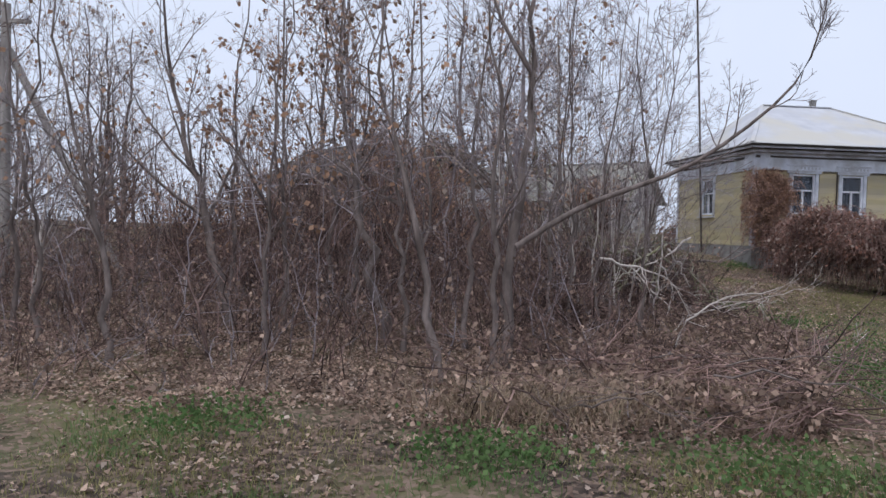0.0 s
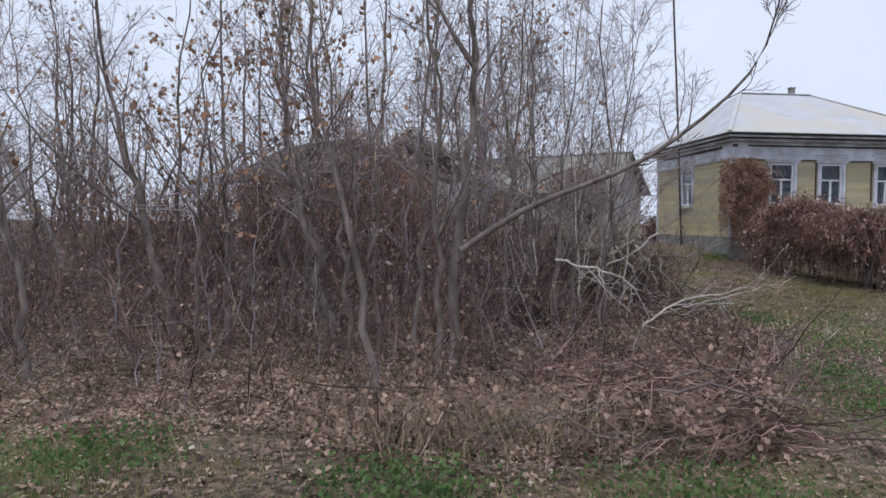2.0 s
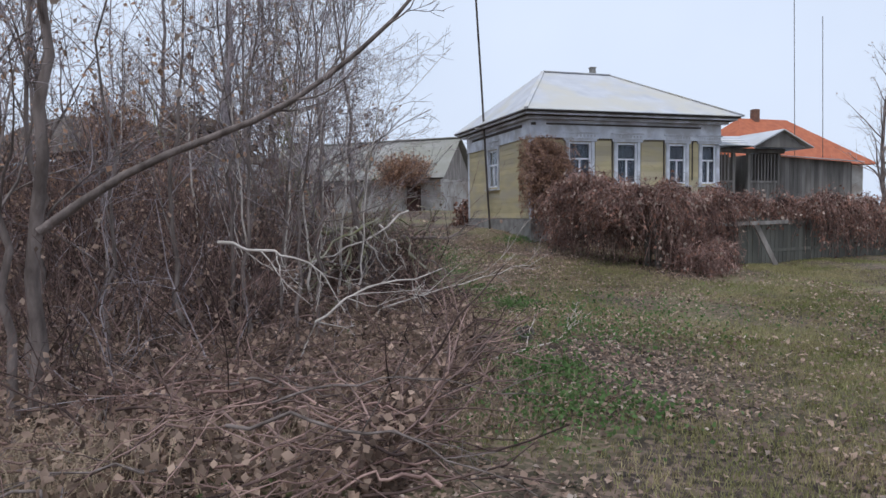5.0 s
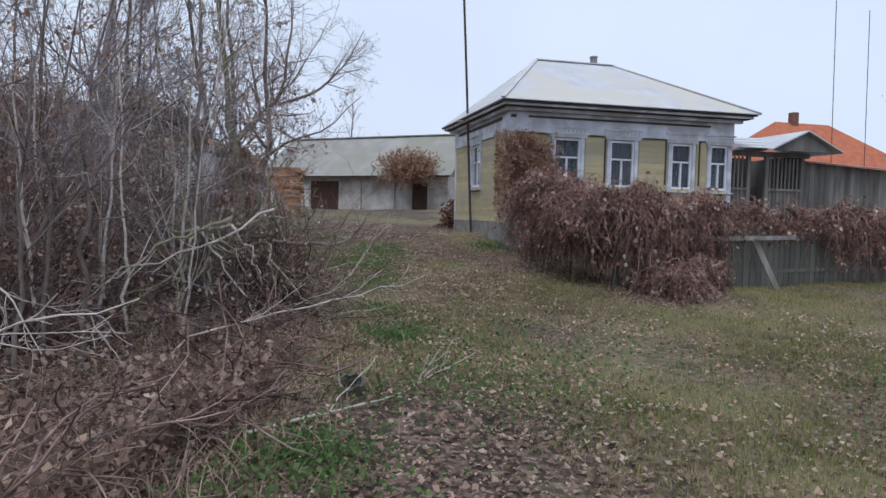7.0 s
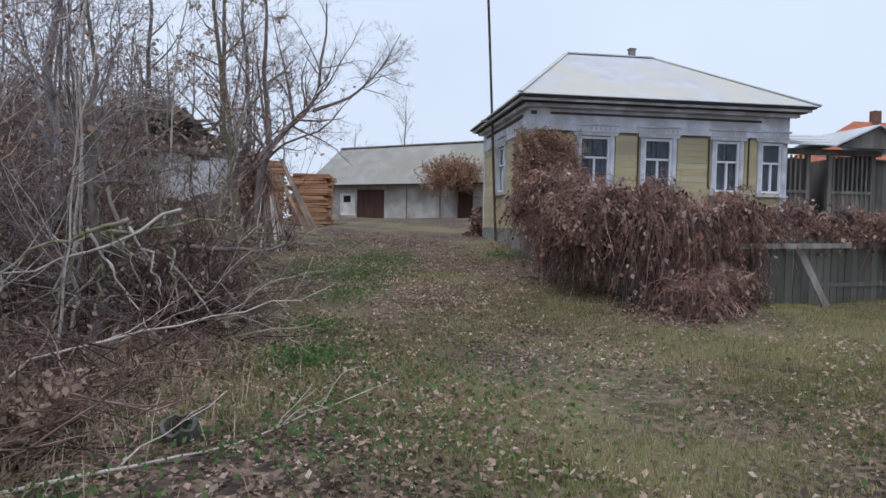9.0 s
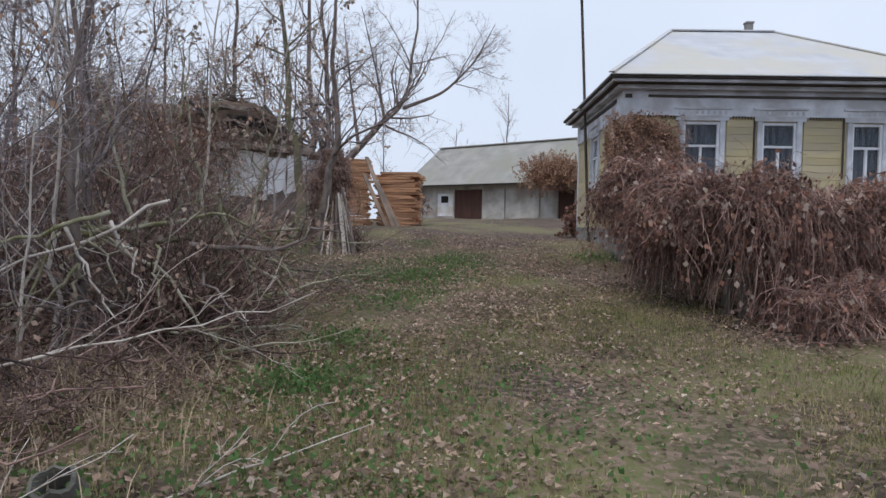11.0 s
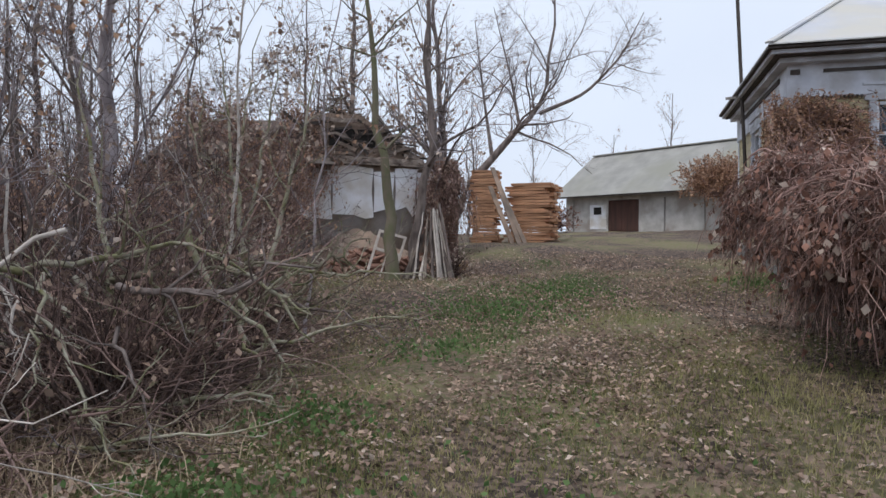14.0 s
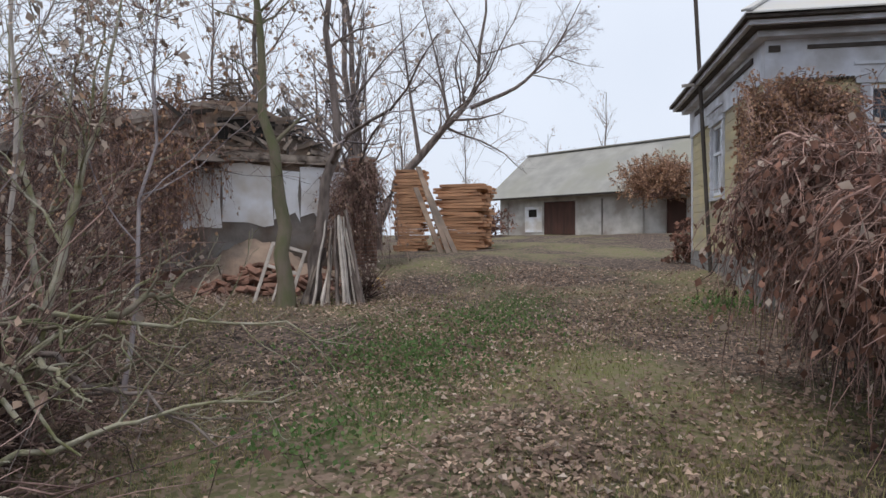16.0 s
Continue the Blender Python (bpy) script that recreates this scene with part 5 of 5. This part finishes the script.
def grasses():
    rng = np.random.default_rng(95)
    x, y = scatter(1500000, rng, -9, 20, 2.5, 22)
    outside = np.clip((x - edge_x(y) + 0.2) * 1.2, 0, 1)
    verge = (y < front_y(x) + 0.25 * np.sin(1.7 * x)) & (x < 5)
    lawn = (x > 5) & (y < 15.2 + 0.37 * np.clip(x - 11, 0, 20))
    lane = np.exp(-((x - 6.3) / 1.8) ** 2)
    dens = outside * np.clip(clump(x, y, 0.9, 2.0) - 0.15, 0, 1) * (0.75 * lawn + 0.8) + verge * 0.9 * np.clip(clump(x, y, 1.1) - 0.1, 0, 1)
    dens *= np.clip(1.35 - np.hypot(x - 6, y - 7) / 15, 0.12, 1)
    keep = rng.uniform(size=len(x)) < dens
    blades("grass", "short thinning autumn grass", x[keep], y[keep], 0.055, 0.0045, M_GRASS, rng)
    x, y = scatter(60000, rng, -7, 4.5, 3.0, 6.6)
    keep = rng.uniform(size=len(x)) < np.clip(2.0 * clump(x, y, 1.6) - 0.95, 0, 1) * np.clip((front_y(x) + 0.15 - y) * 1.6, 0, 1)
    blades("grass", "lusher green grass of the verge", x[keep], y[keep], 0.09, 0.004, M_HERB, rng, 0.7)
    y = rng.uniform(8, 24, 60000)
    x = np.interp(y, [8, 14, 24], [5.9, 6.0, 5.6]) + rng.normal(0, 0.75, 60000)
    keep = rng.uniform(size=60000) < np.clip(1.8 * clump(x, y, 1.3, 0.7) - 0.95, 0, 1)
    blades("grass", "green grass strip along the lane", x[keep], y[keep], 0.07, 0.004, M_HERB, rng, 0.7)
    # dead straw at the thicket's edge
    y = rng.uniform(6.0, 13, 4500)
    x = edge_x(y) + rng.normal(-0.4, 0.6, 4500)
    blades("dead_grass", "long dead straw along the thicket edge", x, y, 0.22, 0.003, M_STRAW, rng, 0.9)
    y = rng.normal(5.8, 0.35, 1300)
    x = rng.normal(0.9, 0.6, 1300)
    blades("dead_grass", "pale dead grass tuft below the trees", x, y, 0.3, 0.003, M_STRAW, rng, 0.9)
    # green weeds in patches
    for cx, cy, r, n in ((4.9, 7.9, 0.5, 900), (5.7, 11.3, 0.45, 600), (6.4, 10.2, 1.9, 700), (5.9, 9.3, 1.2, 500), (7.7, 10.9, 1.8, 400), (5.6, 12.8, 0.5, 500), (5.6, 15.2, 0.6, 450), (5.4, 17.6, 1.2, 1700), (9.0, 21.0, 0.6, 600), (0.4, 4.7, 0.6, 700), (2.2, 4.5, 0.7, 800), (-1.8, 5.3, 0.6, 600), (4.75, 6.9, 0.9, 1200), (6.0, 19.5, 1.0, 900), (10.5, 8.5, 1.2, 900)):
        at = np.stack([rng.normal(cx, r * 0.5, n), rng.normal(cy, r * 0.5, n), np.zeros(n)], -1)
        at[:, 2] = level(at[:, 0], at[:, 1]) + rng.uniform(0.02, 0.13, n)
        v, f = leaf_arrays(at, 0.042, rng, -0.6)
        tagged(new("weeds", np_mesh("weeds", v, f, M_HERB)), "patch of low bright green weeds", "weeds", kind="stuff")


grasses()


# ---- fallen branches and cut brush ----
def branch(label, pts, radius, seed, mat, each=6, length=0.5, spread=40, fine=3, category="branch", rise=0.0, wander=0.2):
    rng = np.random.default_rng(seed)
    pts = np.array(pts, float)
    k = 12
    s = np.linspace(0, len(pts) - 1, k)
    stem = np.stack([np.interp(s, np.arange(len(pts)), pts[:, c]) for c in range(3)], -1)
    stem[1:-1] = (stem[:-2] + 2 * stem[1:-1] + stem[2:]) / 4
    stem[1:-1] += rng.normal(0, 0.022, (k - 2, 3))
    rad = radius * (1 - 0.8 * np.linspace(0, 1, k))
    p1, r1 = sprout(stem[None], rad[None], each, 0.15, 0.95, length, spread, 6, wander, rise, 0.003, rng)
    p1[:, :, 2] = np.maximum(p1[:, :, 2], level(p1[:, :, 0], p1[:, :, 1]) + 0.01)
    groups = [(stem[None], rad[None], 7), (p1, r1, 5)]
    if fine:
        p2, r2 = sprout(p1, r1, fine, 0.2, 0.95, 0.45, spread, 4, 0.26, rise, 0.0022, rng)
        p2[:, :, 2] = np.maximum(p2[:, :, 2], level(p2[:, :, 0], p2[:, :, 1]) + 0.01)
        groups.append((p2, r2, 4))
    return tagged(new("branch", tubes_mesh("branch", groups, mat)), label, category)


branch("pale dead branch fallen across the leaf litter", [(4.5, 8.3, 0.12), (5.08, 8.75, 0.1), (5.53, 9.2, 0.1), (5.99, 9.72, 0.14), (6.5, 10.3, 0.25)], 0.013, 1, M_TWIG_PALE, each=4, length=0.3)
branch("bleached low branch reaching out of the thicket", [(3.4, 10.2, 0.1), (3.78, 10.33, 0.4), (4.38, 10.41, 0.56), (4.97, 10.49, 0.7), (5.48, 10.58, 0.76), (6.02, 10.68, 0.98)], 0.013, 2, M_TWIG_PALE, rise=0.08)
branch("bleached broken bough hanging from the thicket", [(2.0, 8.62, 1.3), (2.26, 8.61, 1.25), (2.64, 8.6, 1.18), (2.91, 8.59, 1.02), (3.15, 8.57, 0.6)], 0.018, 3, M_TWIG_PALE, each=9)
branch("curved pale low limb", [(2.6, 7.87, 0.05), (2.75, 7.87, 0.46), (2.97, 7.88, 0.78), (3.34, 7.88, 0.94), (3.95, 7.87, 1.06)], 0.018, 4, M_TWIG_PALE)


def cut_brush():
    rng = np.random.default_rng(101)
    # drooping crown of a felled tree
    FAN = [[(3.88, 11.80, 1.48), (3.64, 11.58, 1.38), (3.28, 11.34, 1.23), (3.01, 11.11, 0.95), (2.76, 10.90, 0.79)],
           [(3.54, 11.68, 1.38), (3.75, 11.61, 1.05), (4.03, 11.57, 0.69), (4.36, 11.54, 0.22)],
           [(3.66, 11.71, 1.04), (3.67, 11.57, 0.52), (3.57, 11.40, -0.16)],
           [(3.53, 11.67, 1.30), (3.38, 11.49, 1.00), (3.35, 11.34, 0.47), (3.15, 11.13, -0.10)],
           [(4.34, 11.95, 1.59), (3.68, 11.59, 1.21), (2.89, 11.20, 0.89), (2.68, 11.00, 0.77)],
           [(3.50, 11.67, 1.36), (3.42, 11.50, 0.97), (3.38, 11.35, 0.42), (3.59, 11.28, 0.11)],
           [(3.70, 11.73, 1.36), (3.89, 11.66, 1.14), (4.13, 11.61, 0.79)],
           [(3.89, 11.80, 1.40), (4.14, 11.74, 1.04), (4.25, 11.65, 0.74)],
           [(3.66, 11.71, 1.04), (3.54, 11.54, 0.79), (3.32, 11.33, 0.43), (2.87, 11.04, 0.04)]]
    LOW = [[(4.33, 11.81, 0.26), (4.91, 11.87, 0.30), (5.55, 11.96, 0.43), (6.02, 12.00, 0.58)],
           [(4.26, 11.81, 1.06), (4.62, 11.79, 0.69), (4.80, 11.72, 0.47), (5.04, 11.66, 0.22), (5.37, 11.64, -0.01)],
           [(4.41, 11.84, 0.47), (4.82, 11.85, 0.49), (5.22, 11.87, 0.90)],
           [(4.28, 11.81, 1.21), (4.34, 11.70, 0.87), (4.44, 11.60, 0.46)]]
    for k, pts in enumerate(FAN):
        pts = [(x, y, max(z, lvl(x, y) + 0.03)) for x, y, z in pts]
        branch("bleached drooping branch of a felled tree crown", pts, 0.024 if k == 0 else 0.017, 200 + k, M_TWIG_PALE if k % 3 == 1 else M_LICHEN, each=5, length=0.35, fine=1)
    for k, pts in enumerate(LOW):
        pts = [(x, y, max(z, lvl(x, y) + 0.03)) for x, y, z in pts]
        branch("low lichen-crusted branch at the lane edge", pts, 0.015, 230 + k, M_LICHEN, each=7, length=0.35, fine=2)
    # brush heap with lichened boughs
    for k in range(30):
        x, y = rng.uniform(2.8, 4.5), rng.uniform(12.0, 15.2)
        a, ln = rng.uniform(0, 6.28), rng.uniform(0.9, 2.2)
        z0, z1 = lvl(x, y) + rng.uniform(0.1, 1.0), lvl(x, y) + rng.uniform(0.05, 1.5)
        pts = [(x + math.cos(a) * ln * t + rng.normal(0, 0.06), y + math.sin(a) * ln * t * 0.7 + rng.normal(0, 0.06), z0 + (z1 - z0) * t + rng.normal(0, 0.06)) for t in np.linspace(0, 1, 7)]
        branch("crooked lichen-crusted bough in a brush heap", pts, rng.uniform(0.014, 0.034), 300 + k, (M_LICHEN, M_BARK_MOSS, M_BARK)[k % 3], each=7, length=0.45, fine=3)
    # twiggy slash on the ground along the lane and under the trees
    n = 800
    y = rng.uniform(5.2, 15.5, n)
    x = edge_x(y) - rng.uniform(-0.3, 1.0, n) ** 2 * 3.2
    base = np.stack([x, y, level(x, y) + rng.uniform(0.02, 0.35, n)], -1)
    p = grow_paths(base, rng.normal(size=(n, 3)) * np.array([1, 1, 0.25]), rng.uniform(0.35, 1.2, n), 6, 0.24, 0.0, rng)
    p[:, :, 2] = np.maximum(p[:, :, 2], level(p[:, :, 0], p[:, :, 1]) + 0.015)
    r = rng.uniform(0.003, 0.011, n)[:, None] * (1 - 0.6 * np.linspace(0, 1, 6))
    p2, r2 = sprout(p, r, 3, 0.2, 0.95, 0.4, 40, 4, 0.15, 0.0, 0.002, rng)
    tagged(new("brushwood", tubes_mesh("brushwood", [(p, r, 5), (p2, r2, 3)], M_TWIG)), "loose dead brushwood lying over the leaves", "brushwood", kind="stuff")


cut_brush()


tree("bare_tree", [(3.62, 11.78, 0.0), (3.6, 11.75, 1.3), (3.5, 11.9, 2.6), (3.3, 12.0, 5.4)], 0.055, "grey sapling rising through a felled tree crown", limbs=9, twigs=7, fine=5, limb_len=0.36, spread=42, rise=0.08, seed=45, start=0.4)


# ---- spreading small trees at the thicket's lane edge ----
for k, (x, y, h) in enumerate(((3.7, 14.9, 3.2), (2.9, 15.8, 3.8), (2.1, 16.6, 3.6), (3.2, 13.4, 3.0), (1.2, 17.4, 4.2), (0.2, 18.3, 4.2))):
    z = lvl(x, y)
    tree("spreading_tree", [(x, y, z), (x + 0.1, y - 0.1, z + 0.8), (x + 0.35 * (-1) ** k, y + 0.1, z + 0.6 * h), (x + 0.6 * (-1) ** k, y + 0.2, z + h)], 0.045,
         "small spreading tree with crooked lichened boughs", "tree", "lane edge trees", limbs=13, twigs=8, fine=6, limb_len=0.55, spread=66, rise=0.02, wobble=0.24,
         leaves=(150, 300, 80, 60, 200, 150)[k], leaf_mat=M_LEAF_PALE, bark=M_LICHEN, twig_mat=M_TWIG, seed=120 + k, start=0.15)


# ---- tall brown bushes that hide the ruin ----
for k, (x, y, w, h) in enumerate(((-4.2, 14.4, 1.6, 3.0), (-2.4, 14.0, 1.6, 3.1), (-0.7, 14.6, 1.5, 3.0), (-1.6, 16.4, 1.8, 3.5), (0.6, 17.0, 1.4, 2.9), (-3.4, 16.8, 1.8, 3.4), (-6.0, 15.5, 1.8, 2.8), (1.6, 13.2, 1.2, 2.2), (-0.2, 19.0, 1.2, 2.6))):
    dome_bush("tall_bush", "tall tangled brown bush with clinging dead leaves", x, y, w, h, 0.0, 130, 1100, 140 + k, M_TWIG, M_LEAF if k % 2 else M_LEAF_TAN, up=-0.5, leaf=0.06)
# thick lichened boughs at the front of the brush heap
for k, pts in enumerate(([(4.2, 13.2, 1.6), (4.44, 13.3, 1.0), (4.9, 13.45, 0.66), (5.05, 13.5, 0.3)], [(3.3, 12.9, 1.2), (3.6, 13.0, 0.9), (3.95, 13.05, 0.5), (4.3, 12.9, 0.3)],
                         [(3.0, 12.5, 1.3), (3.7, 12.7, 1.35), (4.3, 13.0, 1.5), (4.7, 13.3, 1.25)], [(4.0, 12.3, 0.4), (4.5, 12.6, 0.35), (5.0, 12.8, 0.45), (5.3, 13.0, 0.3)],
                         [(3.4, 14.0, 1.0), (4.0, 13.9, 1.3), (4.5, 13.9, 1.1), (4.9, 14.0, 0.6)], [(3.6, 14.6, 0.6), (4.2, 14.4, 1.0), (4.7, 14.3, 0.8)])):
    branch("thick crooked lichen-crusted bough", pts, 0.034, 400 + k, M_LICHEN, each=7, length=0.4, spread=55, fine=2)

dome_bush("dry_bush", "tangle of dry brown weeds round the tree foot", 3.7, 20.9, 0.55, 0.7, 0.0, 80, 450, 150, M_TWIG, M_LEAF_PALE, up=-0.4, leaf=0.06)
dome_bush("dry_bush", "low brown brush along the lane edge", 4.0, 12.6, 1.4, 1.3, 0.0, 190, 700, 151, M_TWIG, M_LEAF, up=0.2, leaf=0.05)
dome_bush("dry_bush", "low brown brush along the lane edge", 3.4, 14.3, 1.4, 1.5, 0.0, 190, 700, 152, M_TWIG, M_LEAF, up=0.2, leaf=0.05)
dome_bush("dry_bush", "low brown brush beside the thicket", 1.9, 10.9, 1.2, 1.2, 0.0, 150, 700, 153, M_TWIG, M_LEAF, up=0.2, leaf=0.05)


def hollow_stump():
    """An old rotted stump: an open, ragged, leaning shell."""
    rng = np.random.default_rng(46)
    n = 18
    a = np.arange(n) * 2 * np.pi / n
    rim = rng.normal(0, 0.025, n)
    rings = []
    for r, z, wob in ((0.21, -0.08, 0), (0.18, 0.1, 0), (0.17, 0.27, 1), (0.135, 0.28, 1), (0.12, 0.05, 0)):
        rr = r * (1 + 0.05 * np.sin(2 * a + 1) + 0.03 * np.sin(7 * a))
        rings.append(np.stack([rr * np.cos(a), rr * np.sin(a), z + wob * rim], -1))
    v = np.concatenate(rings + [np.array([[0, 0, 0.04]])])
    f = [(k * n + i, k * n + (i + 1) % n, (k + 1) * n + (i + 1) % n, (k + 1) * n + i) for k in range(4) for i in range(n)]
    f += [(4 * n + i, 4 * n + (i + 1) % n, 5 * n, 5 * n) for i in range(n)]
    bm = bmesh.new()
    vs = [bm.verts.new(p) for p in v]
    for q in f:
        bm.faces.new([vs[i] for i in dict.fromkeys(q)])
    ob = part("hollow_stump", bm, M_FENCE)
    ob.matrix_world = Matrix.Translation((5.2, 9.35, lvl(5.2, 9.35) - 0.03)) @ Matrix.Rotation(radians(30), 4, "X") @ Matrix.Scale(0.62, 4)
    tagged(ob, "dark rotted hollow stump among the fallen leaves", "stump")


hollow_stump()


# ---- sticks and leaning stems in front of the thicket ----
def loose_sticks():
    rng = np.random.default_rng(170)
    for k in range(58):
        x, y = rng.uniform(0.9, 3.5), rng.uniform(5.3, 8.4)
        a, ln = rng.uniform(-1.1, 1.1) + (math.pi if k % 2 == 0 else 0), rng.uniform(0.6, 1.9)
        heap = 0.4 * math.exp(-((x - 2.5) / 0.9) ** 2 - ((y - 6.4) / 1.1) ** 2)
        z0, z1 = lvl(x, y) + rng.uniform(0.02, 0.2) + heap * rng.uniform(0, 1), lvl(x, y) + rng.uniform(0.02, 0.2) + heap * rng.uniform(0, 0.9)
        pts = [(x + math.cos(a) * ln * t + rng.normal(0, 0.03), y + math.sin(a) * ln * t + rng.normal(0, 0.03), max(z0 + (z1 - z0) * t + 0.12 * math.sin(3 * t), lvl(x, y) + 0.02)) for t in np.linspace(0, 1, 6)]
        branch("dead stick lying in the leaf litter", pts, rng.uniform(0.005, 0.013), 500 + k, (M_TWIG, M_VINE, M_TWIG, M_BARK, M_VINE)[k % 5], each=4, length=0.4, fine=2, category="stick", wander=0.08)
    for k in range(12):
        x, y = rng.uniform(-6.5, 0.2), rng.uniform(7.6, 9.6)
        z = lvl(x, y)
        lean = rng.uniform(-0.9, 0.5)
        h = rng.uniform(1.8, 3.4)
        pts = [(x + lean * t ** 1.3, y + 0.2 * t, z - 0.05 + h * t) for t in np.linspace(0, 1, 6)]
        branch("thin leaning bare stem at the thicket front", pts, rng.uniform(0.009, 0.02), 600 + k, (M_BARK, M_TWIG_GREY, M_TWIG)[k % 3], each=9, length=0.4, spread=45, fine=4, category="stem", rise=0.05)


loose_sticks()
